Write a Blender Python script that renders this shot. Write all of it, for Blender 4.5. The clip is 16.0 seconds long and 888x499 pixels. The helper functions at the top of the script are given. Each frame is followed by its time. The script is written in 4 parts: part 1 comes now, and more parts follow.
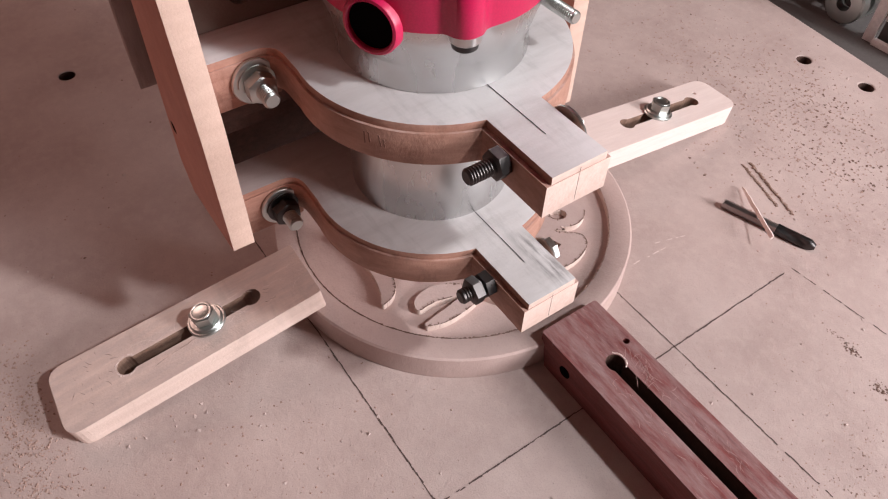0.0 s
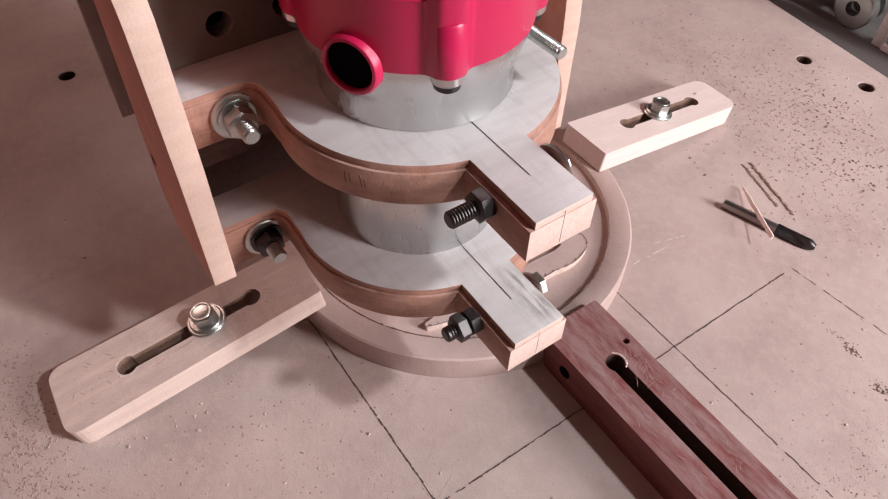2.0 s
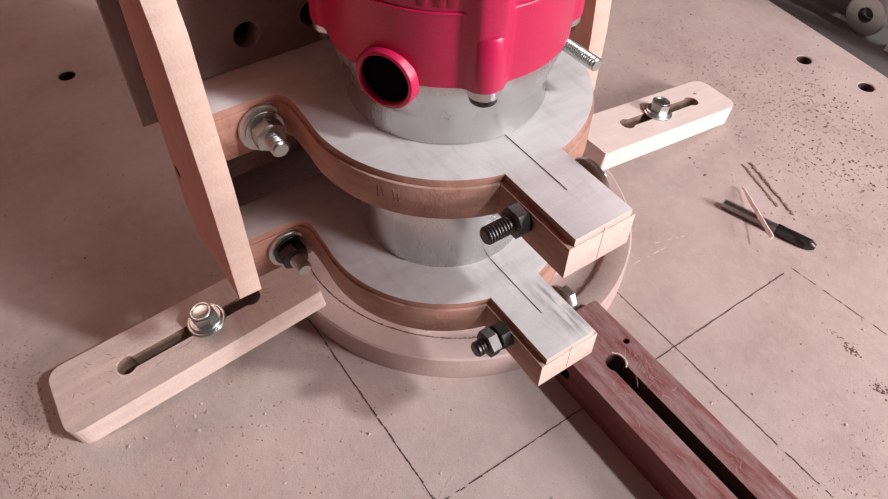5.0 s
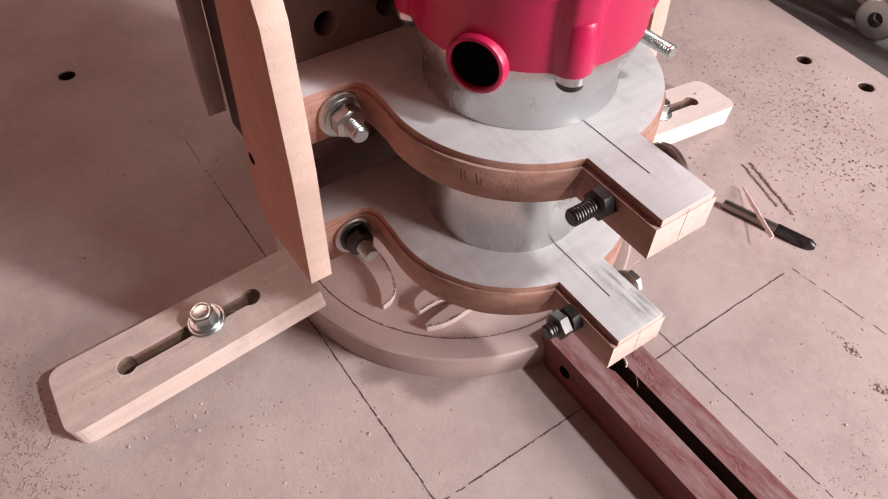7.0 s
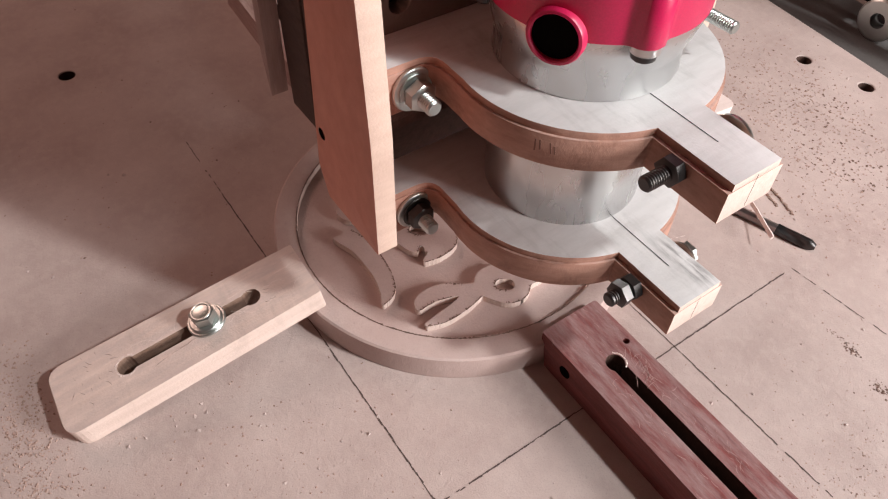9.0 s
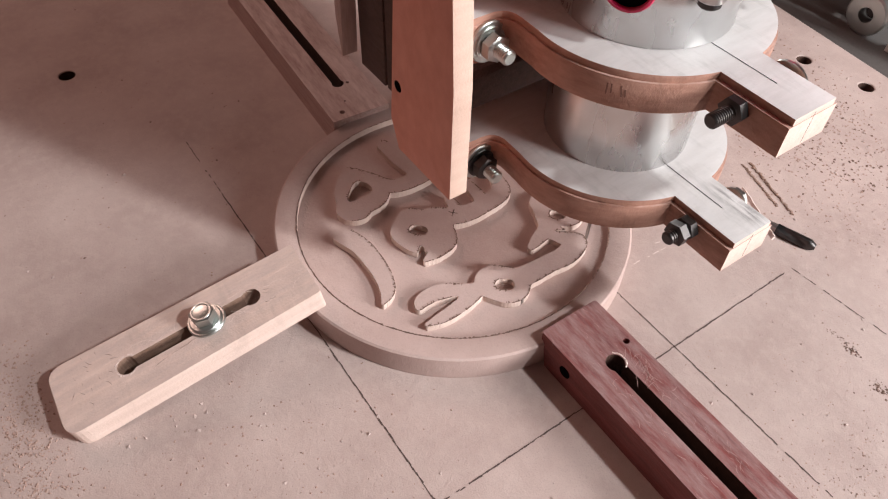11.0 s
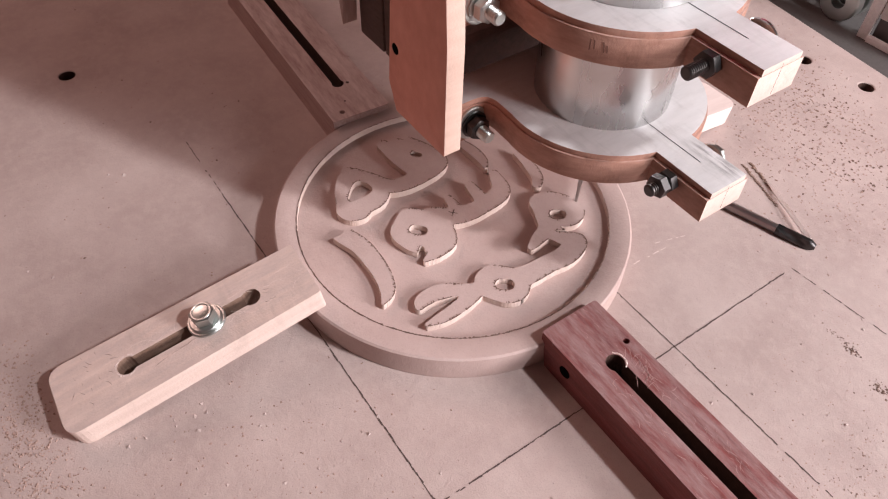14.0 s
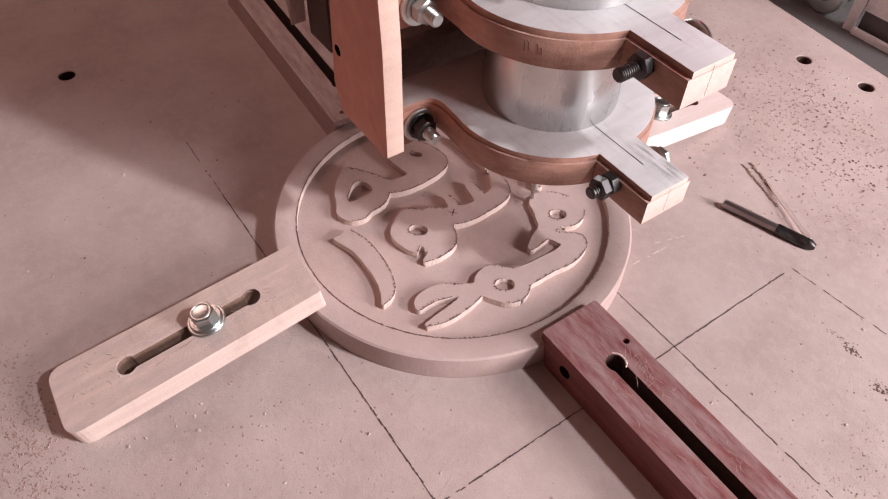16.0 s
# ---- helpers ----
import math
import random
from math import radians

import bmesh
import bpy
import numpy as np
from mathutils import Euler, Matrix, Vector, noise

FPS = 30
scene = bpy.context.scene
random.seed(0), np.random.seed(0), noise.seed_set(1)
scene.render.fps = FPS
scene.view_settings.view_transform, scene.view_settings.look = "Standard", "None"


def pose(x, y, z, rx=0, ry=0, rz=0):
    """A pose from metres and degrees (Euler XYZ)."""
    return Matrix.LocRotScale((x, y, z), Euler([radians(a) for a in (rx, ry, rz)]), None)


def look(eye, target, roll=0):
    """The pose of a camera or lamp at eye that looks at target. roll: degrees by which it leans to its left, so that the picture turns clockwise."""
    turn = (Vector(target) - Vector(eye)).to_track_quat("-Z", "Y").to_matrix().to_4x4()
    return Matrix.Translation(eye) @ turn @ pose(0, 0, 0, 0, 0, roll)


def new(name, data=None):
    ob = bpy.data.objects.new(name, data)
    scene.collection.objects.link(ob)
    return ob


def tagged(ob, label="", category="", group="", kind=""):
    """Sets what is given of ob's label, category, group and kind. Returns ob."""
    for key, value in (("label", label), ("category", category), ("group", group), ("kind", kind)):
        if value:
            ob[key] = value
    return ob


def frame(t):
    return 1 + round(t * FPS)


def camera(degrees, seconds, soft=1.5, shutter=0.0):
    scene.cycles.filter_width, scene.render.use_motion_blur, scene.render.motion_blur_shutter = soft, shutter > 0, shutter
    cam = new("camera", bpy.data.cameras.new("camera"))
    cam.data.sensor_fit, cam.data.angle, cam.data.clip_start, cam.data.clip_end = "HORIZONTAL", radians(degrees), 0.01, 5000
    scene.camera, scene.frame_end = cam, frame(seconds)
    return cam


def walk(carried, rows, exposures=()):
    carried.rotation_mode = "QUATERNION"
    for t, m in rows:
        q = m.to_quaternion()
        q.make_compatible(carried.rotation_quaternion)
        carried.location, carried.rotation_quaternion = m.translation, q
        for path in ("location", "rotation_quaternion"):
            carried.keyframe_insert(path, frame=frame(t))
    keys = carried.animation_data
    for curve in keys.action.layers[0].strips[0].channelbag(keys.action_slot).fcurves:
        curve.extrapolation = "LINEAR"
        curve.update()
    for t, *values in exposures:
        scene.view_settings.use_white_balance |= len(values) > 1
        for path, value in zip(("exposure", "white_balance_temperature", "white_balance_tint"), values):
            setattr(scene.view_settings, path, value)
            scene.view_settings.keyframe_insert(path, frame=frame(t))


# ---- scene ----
# A workshop CNC bed: a relief disc held by four slotted clamps, and a router on a travelling carriage.
# x runs along the machine's depth, y along the gantry, z = 0 is the top of the bed.

cam = camera(63.15, 16.0, soft=1.15)
EYE = Vector((0.2281, -0.1713, 0.3085))
YAW, PITCH, ROLL = radians(143.99), radians(48.95), 1.86
AIM = EYE + Vector((math.cos(YAW) * math.cos(PITCH), math.sin(YAW) * math.cos(PITCH), -math.sin(PITCH)))
walk(cam, [(0, look(EYE, AIM, ROLL)), (16, look(EYE, AIM, ROLL))],
     exposures=[(0, -0.10, 6500, 12), (4.2, -0.07, 6500, 12), (7, 0.02, 6500, 12), (9, 0.05, 6500, 6), (12.5, 0.06, 6500, 10), (14, 0.06, 6500, 14), (16, 0.02, 6500, 16)])

# ---------------------------------------------------------------- light
world = bpy.data.worlds.new("sky")
scene.world = world
world.use_nodes = True
wn = world.node_tree.nodes
sky = wn.new("ShaderNodeTexSky")
sky.sky_type, sky.sun_disc = "NISHITA", False
sky.sun_elevation, sky.sun_rotation = radians(50), radians(20)
wn["Background"].inputs["Strength"].default_value = 0.1
world.node_tree.links.new(sky.outputs[0], wn["Background"].inputs[0])


def area_light(name, eye, target, w, h, power, colour):
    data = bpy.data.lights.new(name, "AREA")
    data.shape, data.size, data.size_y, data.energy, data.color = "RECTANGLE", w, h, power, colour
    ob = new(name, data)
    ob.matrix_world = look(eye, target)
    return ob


# the tall east window: clear sky at its top, bright ground low down; an added, unseen west fill, tinted to redden the
# shadows
area_light("window_light_upper", (0.97, 0.51, 1.16), (0, 0, 0.20), 0.075, 0.085, 14.5, (0.98, 0.99, 1.0))
area_light("window_light_lower", (0.97, 0.51, 0.42), (0, 0, 0.05), 0.24, 0.36, 15.5, (1.0, 0.945, 0.94))
area_light("fill_light_west", (-1.66, -0.35, 1.25), (0, 0, 0.3), 1.0, 0.8, 13.5, (1.0, 0.62, 0.52))


# ---------------------------------------------------------------- materials
def material(name):
    m = bpy.data.materials.new(name)
    m.use_nodes = True
    nt = m.node_tree
    return m, nt, nt.nodes["Principled BSDF"]


def add(nt, kind, **inputs):
    n = nt.nodes.new(kind)
    for k, v in inputs.items():
        n.inputs[k.replace("_", " ")].default_value = v
    return n


def noise_tex(nt, coord, scale, detail=4.0, rough=0.55, stretch=None):
    n = add(nt, "ShaderNodeTexNoise", Scale=scale, Detail=detail, Roughness=rough)
    if stretch:
        mp = nt.nodes.new("ShaderNodeMapping")
        mp.inputs["Scale"].default_value = stretch
        nt.links.new(coord, mp.inputs["Vector"])
        coord = mp.outputs[0]
    nt.links.new(coord, n.inputs["Vector"])
    return n.outputs["Fac"]


def ramp(nt, fac, stops):
    r = nt.nodes.new("ShaderNodeValToRGB")
    el = r.color_ramp.elements
    while len(el) < len(stops):
        el.new(0.5)
    for e, (p, col) in zip(el, stops):
        e.position, e.color = p, (*col, 1) if len(col) == 3 else col
    nt.links.new(fac, r.inputs[0])
    return r.outputs[0]


def mix(nt, fac, a, b, mode="MIX"):
    n = nt.nodes.new("ShaderNodeMix")
    n.data_type, n.blend_type = "RGBA", mode
    for sock, val in ((n.inputs[0], fac), (n.inputs[6], a), (n.inputs[7], b)):
        if isinstance(val, (int, float)):
            sock.default_value = val
        elif isinstance(val, tuple):
            sock.default_value = (*val, 1)
        else:
            nt.links.new(val, sock)
    return n.outputs[2]


def bump(nt, bsdf, fac, dist, strength=1.0, prev=None):
    b = add(nt, "ShaderNodeBump", Strength=strength, Distance=dist)
    nt.links.new(fac, b.inputs["Height"])
    if prev:
        nt.links.new(prev, b.inputs["Normal"])
    nt.links.new(b.outputs[0], bsdf.inputs["Normal"])
    return b.outputs[0]


def coords(nt):
    return nt.nodes.new("ShaderNodeTexCoord").outputs["Object"]


def up_facing(nt):
    g = nt.nodes.new("ShaderNodeNewGeometry")
    s = nt.nodes.new("ShaderNodeSeparateXYZ")
    nt.links.new(g.outputs["Normal"], s.inputs[0])
    return s.outputs["Z"]


def board_material(name, light, dark, dust, speck=0.35, grit=0.0006, patch=18.0):
    """Fibre board under a film of sanding dust: soft blotches, fine crumbs, dark flecks."""
    m, nt, b = material(name)
    co = coords(nt)
    big = noise_tex(nt, co, patch, 5, 0.6)
    col = ramp(nt, big, [(0.3, dark), (0.7, light)])
    mid = noise_tex(nt, co, 160.0, 4, 0.6)
    col = mix(nt, ramp(nt, mid, [(0.45, (0, 0, 0)), (0.66, (0.28, 0.28, 0.28))]), col, dust)
    wide = noise_tex(nt, co, patch * 0.25, 4, 0.6)
    col = mix(nt, 1.0, col, ramp(nt, wide, [(0.3, (0.86, 0.84, 0.83)), (0.7, (1.0, 1.0, 1.0))]), "MULTIPLY")
    pores = noise_tex(nt, co, 420.0, 4, 0.7)
    col = mix(nt, ramp(nt, pores, [(0.27, (speck * 1.4,) * 3), (0.37, (0, 0, 0))]), col, tuple(v * 0.45 for v in dark))
    fine = noise_tex(nt, co, 1400.0, 3, 0.6)
    col = mix(nt, ramp(nt, fine, [(0.3, (speck, speck, speck)), (0.46, (0, 0, 0))]), col, tuple(v * 0.62 for v in dark))
    nt.links.new(col, b.inputs["Base Color"])
    b.inputs["Roughness"].default_value = 0.85
    b.inputs["Specular IOR Level"].default_value = 0.25
    n1 = bump(nt, b, mid, grit * 0.7)
    n2 = bump(nt, b, pores, grit * 0.75, prev=n1)
    bump(nt, b, fine, grit * 0.4, prev=n2)
    return m


def wood_material(name, light, dark, dust, grain=(40, 5, 40), dust_amount=0.5, rough=0.6, stain=0.0, smear=None, relief_depth=1.0):
    """Sawn timber with long grain along local y, dust lying on its upper faces."""
    m, nt, b = material(name)
    co = coords(nt)
    g1 = noise_tex(nt, co, 6.0, 6, 0.65, grain)
    g2 = noise_tex(nt, co, 30.0, 3, 0.6, (grain[0] * 0.6, grain[1] * 0.3, grain[2] * 0.6))
    col = ramp(nt, g1, [(0.3, dark), (0.68, light)])
    col = mix(nt, 0.35, col, ramp(nt, g2, [(0.35, dark), (0.65, light)]))
    patch = noise_tex(nt, co, 22.0, 6, 0.7, (8, 1.6, 8))
    lie = ramp(nt, up_facing(nt), [(0.55, (0.12, 0.12, 0.12)), (0.95, (1, 1, 1))])
    cover = mix(nt, 1.0, ramp(nt, patch, [(0.35, (0, 0, 0)), (0.65, (dust_amount,) * 3)]), lie, "MULTIPLY")
    col = mix(nt, cover, col, dust)
    if stain:
        st = noise_tex(nt, co, 9.0, 6, 0.7, (2.0, 9.0, 3.0))
        col = mix(nt, ramp(nt, st, [(0.53, (0, 0, 0)), (0.68, (stain,) * 3)]), col, tuple(v * 0.45 for v in dark))
    if smear:  # a greasy dark rub mark over one patch of the face
        x0, x1, y0, y1 = smear
        sep = nt.nodes.new("ShaderNodeSeparateXYZ")
        nt.links.new(co, sep.inputs[0])
        mask = noise_tex(nt, co, 10.0, 6, 0.7, (5, 34, 10))
        mask = ramp(nt, mask, [(0.42, (0, 0, 0)), (0.62, (0.85, 0.85, 0.85))])
        for axis, lo, hi in (("X", x0, x1), ("Y", y0, y1)):
            span = add(nt, "ShaderNodeMapRange", From_Min=lo, From_Max=hi)
            nt.links.new(sep.outputs[axis], span.inputs["Value"])
            mask = mix(nt, 1.0, mask, ramp(nt, span.outputs["Result"], [(0.0, (0, 0, 0)), (0.3, (1, 1, 1)), (0.7, (1, 1, 1)), (1.0, (0, 0, 0))]), "MULTIPLY")
        col = mix(nt, mask, col, (0.11, 0.10, 0.10))
    nt.links.new(col, b.inputs["Base Color"])
    b.inputs["Roughness"].default_value = rough
    b.inputs["Specular IOR Level"].default_value = 0.35
    n1 = bump(nt, b, g1, 0.0004 * relief_depth, 0.7)
    bump(nt, b, noise_tex(nt, co, 900.0, 3, 0.6), 0.00025 * relief_depth, 0.8, n1)
    return m


def metal_material(name, colour, rough, brushed=(30, 30, 8), dirt=None, dirt_amount=0.4):
    m, nt, b = material(name)
    co = coords(nt)
    s = noise_tex(nt, co, 8.0, 4, 0.6, brushed)
    blot = noise_tex(nt, co, 45.0, 3, 0.5)
    col = mix(nt, ramp(nt, blot, [(0.4, (0, 0, 0)), (0.7, (dirt_amount,) * 3)]), colour, dirt or tuple(v * 0.6 for v in colour))
    nt.links.new(col, b.inputs["Base Color"])
    b.inputs["Metallic"].default_value = 1.0
    rr = ramp(nt, s, [(0.3, (rough * 0.9,) * 3), (0.7, (min(1, rough * 1.12),) * 3)])
    nt.links.new(rr, b.inputs["Roughness"])
    return m


def plain_material(name, colour, rough=0.6, metallic=0.0, grit=0.0002, scale=400.0):
    m, nt, b = material(name)
    co = coords(nt)
    n = noise_tex(nt, co, scale, 4, 0.6)
    col = mix(nt, ramp(nt, n, [(0.35, (0, 0, 0)), (0.7, (0.5, 0.5, 0.5))]), colour, tuple(v * 0.7 for v in colour))
    nt.links.new(col, b.inputs["Base Color"])
    b.inputs["Roughness"].default_value, b.inputs["Metallic"].default_value = rough, metallic
    bump(nt, b, n, grit, 0.5)
    return m


DUST = (0.60, 0.465, 0.435)
BED = board_material("dusty_bed", (0.565, 0.455, 0.425), (0.465, 0.36, 0.335), (0.63, 0.515, 0.48), 0.3, 0.00035)
FIBRE = board_material("fibre_board", (0.58, 0.445, 0.415), (0.51, 0.38, 0.35), (0.62, 0.49, 0.46), 0.2, 0.0003)
FIBRE_CUT = board_material("cut_fibre_board", (0.80, 0.67, 0.61), (0.68, 0.53, 0.47), (0.82, 0.70, 0.65), 0.3, 0.0008, 60.0)
# Dark fibre and specks; also the shade painted along the strokes' edges.
FIBRE_AND_SHADE = plain_material("dark_fibre_and_shade", (0.20, 0.125, 0.10), 0.9)
SAWDUST = board_material("sawdust", (0.50, 0.36, 0.31), (0.36, 0.24, 0.20), (0.58, 0.44, 0.39), 0.4, 0.0004, 60.0)
# Brown for rubbed marks and scraped dust; on slot walls it paints their shade.
SLOT_WOOD = wood_material("brown_slot_shade_timber", (0.30, 0.19, 0.145), (0.17, 0.10, 0.07), DUST, (30, 30, 6), 0.25)
PINE = wood_material("pale_timber", (0.79, 0.63, 0.565), (0.67, 0.51, 0.445), (0.58, 0.46, 0.425), (30, 4, 30), 0.95, stain=0.22)
PALE = wood_material("bleached_timber", (0.83, 0.705, 0.665), (0.73, 0.595, 0.55), (0.72, 0.595, 0.56), dust_amount=0.5)
PURPLE = wood_material("dark_red_timber", (0.25, 0.066, 0.060), (0.115, 0.027, 0.026), (0.37, 0.255, 0.25), (60, 5, 60), 0.75)
REAR_WOOD = wood_material("dusted_dark_red_timber", (0.50, 0.36, 0.33), (0.33, 0.20, 0.18), (0.66, 0.53, 0.50), (60, 6, 60), 1.0)
GREY_WOOD = wood_material("dusty_grey_timber", (0.46, 0.33, 0.30), (0.33, 0.225, 0.20), (0.56, 0.44, 0.41), (60, 6, 60), 0.85)
SCORED = wood_material("scored_red_timber", (0.42, 0.26, 0.24), (0.34, 0.19, 0.175), (0.46, 0.31, 0.30), (60, 5, 60), 0.5)
CLAMP_WOOD = wood_material("copper_brown_board", (0.48, 0.27, 0.205), (0.30, 0.145, 0.105), (0.60, 0.46, 0.42), (9, 9, 26), 0.5, stain=0.55)
CLAMP_TOP = wood_material("dusty_clamp_face", (0.61, 0.585, 0.585), (0.49, 0.46, 0.455), (0.645, 0.62, 0.62), (9, 3, 20), 0.8, rough=0.42, stain=0.3, relief_depth=0.3)
CLAMP_TOP_WORN = wood_material("smeared_clamp_face", (0.61, 0.585, 0.585), (0.49, 0.46, 0.455), (0.645, 0.62, 0.62), (9, 3, 20), 0.8, rough=0.42, stain=0.3, relief_depth=0.3, smear=(0.050, 0.086, 0.0005, 0.0115))
CLAMP_END = wood_material("pale_clamp_end", (0.72, 0.56, 0.50), (0.62, 0.45, 0.39), DUST, (20, 30, 30), 0.3, 0.75)
BOARD_RED = wood_material("brown_red_board", (0.71, 0.32, 0.24), (0.60, 0.25, 0.185), DUST, (12, 12, 3), 0.2)
BOARD_EDGE = wood_material("pale_board_edge", (0.66, 0.48, 0.40), (0.56, 0.39, 0.32), DUST, (30, 30, 4), 0.3)
# Timber darkened to hold the shade of recesses, slots and gaps.
SHADE_WOOD = wood_material("shade_dark_timber", (0.10, 0.055, 0.043), (0.05, 0.028, 0.022), (0.2, 0.13, 0.11), (10, 40, 40), 0.3)
PANEL = board_material("grey_panel", (0.20, 0.165, 0.145), (0.15, 0.12, 0.105), (0.23, 0.19, 0.17), 0.2, 0.0002)
ALUMINIUM = metal_material("dusty_aluminium", (0.64, 0.645, 0.645), 0.28, brushed=(6, 6, 2), dirt=(0.52, 0.49, 0.47), dirt_amount=0.5)
ZINC = metal_material("zinc_plated_steel", (0.55, 0.58, 0.56), 0.36, dirt=(0.5, 0.46, 0.44))
BLACK_STEEL = metal_material("blackened_steel", (0.075, 0.072, 0.072), 0.42, dirt=(0.13, 0.105, 0.10))
STEEL = metal_material("tool_steel", (0.45, 0.43, 0.42), 0.3)
PINK = plain_material("pink_plastic", (0.57, 0.012, 0.085), 0.36, grit=0.00005, scale=1500.0)
VENT = plain_material("shaded_pink_plastic", (0.30, 0.006, 0.035), 0.5, grit=0.00005, scale=1500.0)
# Flat black, mostly standing for the shade inside holes, kerfs and gaps.
VOID = plain_material("flat_black", (0.006, 0.005, 0.005), 1.0)
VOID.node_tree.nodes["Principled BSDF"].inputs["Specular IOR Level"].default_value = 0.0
OLD_MARK = plain_material("old_pencil_mark", (0.25, 0.13, 0.10), 0.8)
PENCIL = plain_material("graphite_line", (0.095, 0.062, 0.056), 0.8)
SCRATCH = plain_material("pale_scratch", (0.74, 0.63, 0.60), 0.9)
RAIL = plain_material("painted_steel_rail", (0.11, 0.10, 0.097), 0.5)
WHITE = plain_material("white_paint", (0.78, 0.76, 0.75), 0.5)
# Unseen room walls; reddish tone set to tint and dim the bounced light.
WALL = board_material("plaster", (0.26, 0.175, 0.155), (0.21, 0.14, 0.122), (0.28, 0.195, 0.175), 0.1, 0.0006, 3.0)
CONCRETE = board_material("concrete_floor", (0.22, 0.185, 0.17), (0.17, 0.14, 0.13), (0.25, 0.21, 0.195), 0.2, 0.001, 4.0)


# ---------------------------------------------------------------- mesh tools
def mesh_of(name, bm, mat, smooth=False):
    bmesh.ops.recalc_face_normals(bm, faces=bm.faces)
    me = bpy.data.meshes.new(name)
    bm.to_mesh(me)
    bm.free()
    mats = mat if isinstance(mat, (list, tuple)) else [mat]
    for m in mats:
        me.materials.append(m)
    if smooth:
        for p in me.polygons:
            p.use_smooth = True
        me.set_sharp_from_angle(angle=radians(38))
    return me


def part(name, bm, mat, parent, label="", smooth=True, m=None):
    ob = new(name, mesh_of(name, bm, mat, smooth))
    if parent:
        ob.parent = parent
    if m is not None:
        ob.matrix_basis = m
    if label:
        ob["label"] = label
    return ob


def solo(name, bm, mat, label, category, kind="", group="", m=None, smooth=True):
    return tagged(part(name, bm, mat, None, "", smooth, m), label, category, group, kind)


def empty(name, label, category, m=None, group=""):
    ob = new(name)
    ob.empty_display_size = 0.02
    if m is not None:
        ob.matrix_basis = m
    return tagged(ob, label, category, group)


def box(x0, x1, y0, y1, z0, z1, bevel=0.0, seg=2, bm=None):
    own = bm is None
    bm = bm or bmesh.new()
    vs = bmesh.ops.create_cube(bm, size=1.0)["verts"]
    for v in vs:
        v.co = Vector(((x0 + x1) / 2 + v.co.x * (x1 - x0), (y0 + y1) / 2 + v.co.y * (y1 - y0), (z0 + z1) / 2 + v.co.z * (z1 - z0)))
    if bevel and own:
        bmesh.ops.bevel(bm, geom=bm.edges[:], offset=bevel, segments=seg, affect="EDGES", profile=0.5)
    return bm


def fillet(points, default=0.0, steps=6):
    """Rounds the corners of a plan outline; a point is (x, y) or (x, y, radius)."""
    out, n = [], len(points)
    for i, p in enumerate(points):
        r = p[2] if len(p) > 2 else default
        c, a, b = Vector(p[:2]), Vector(points[i - 1][:2]), Vector(points[(i + 1) % n][:2])
        if r <= 0:
            out.append(c)
            continue
        u, w = (a - c).normalized(), (b - c).normalized()
        ang = u.angle(w)
        d = min(r / math.tan(ang / 2), 0.49 * (a - c).length, 0.49 * (b - c).length)
        s, e = c + u * d, c + w * d
        for k in range(steps + 1):
            t = k / steps
            out.append((1 - t) ** 2 * s + 2 * t * (1 - t) * c + t * t * e)
    return out


def prism(outline, z0, z1, holes=(), bevel=0.0, seg=2, top_mat=None):
    """A plan outline with holes, raised from z0 to z1, its rims bevelled."""
    bm = bmesh.new()
    loops = []
    for line in (outline, *holes):
        vs = [bm.verts.new((p[0], p[1], z1)) for p in line]
        loops.append([bm.edges.new((vs[i], vs[(i + 1) % len(vs)])) for i in range(len(vs))])
    edges = [e for l in loops for e in l]
    bmesh.ops.triangle_fill(bm, edges=edges, use_beauty=True, use_dissolve=False, normal=(0, 0, 1))
    if holes:  # drop what was filled inside a hole
        for f in bm.faces[:]:
            c = f.calc_center_median()
            if any(inside(c, h) for h in holes):
                bm.faces.remove(f)
    faces = bm.faces[:]
    bmesh.ops.recalc_face_normals(bm, faces=faces)
    if faces[0].normal.z < 0:
        bmesh.ops.reverse_faces(bm, faces=faces)
    low = bmesh.ops.extrude_face_region(bm, geom=faces)
    new_verts = [g for g in low["geom"] if isinstance(g, bmesh.types.BMVert)]
    for v in new_verts:
        v.co.z = z0
    bmesh.ops.recalc_face_normals(bm, faces=bm.faces)
    if bevel:
        rim = [e for e in bm.edges if len(e.link_faces) == 2 and abs(e.link_faces[0].normal.z - e.link_faces[1].normal.z) > 0.5]
        bmesh.ops.bevel(bm, geom=rim, offset=bevel, segments=seg, affect="EDGES", profile=0.5, clamp_overlap=True)
    return bm


def inside(p, loop):
    hit = False
    for i in range(len(loop)):
        a, b = loop[i - 1], loop[i]
        if (a[1] > p[1]) != (b[1] > p[1]) and p[0] < (b[0] - a[0]) * (p[1] - a[1]) / (b[1] - a[1]) + a[0]:
            hit = not hit
    return hit


def lathe(profile, seg=48, bm=None, m=Matrix()):
    """Turns a profile of (radius, z) about z; ends with radius 0 close."""
    bm = bm or bmesh.new()
    rings = []
    for r, z in profile:
        if r <= 0:
            rings.append([bm.verts.new(m @ Vector((0, 0, z)))])
        else:
            rings.append([bm.verts.new(m @ Vector((r * math.cos(2 * math.pi * k / seg), r * math.sin(2 * math.pi * k / seg), z))) for k in range(seg)])
    for a, b in zip(rings, rings[1:]):
        for k in range(seg):
            q = [a[k % len(a)], a[(k + 1) % len(a)], b[(k + 1) % len(b)], b[k % len(b)]]
            q = list(dict.fromkeys(q))
            if len(q) > 2:
                bm.faces.new(q)
    return bm


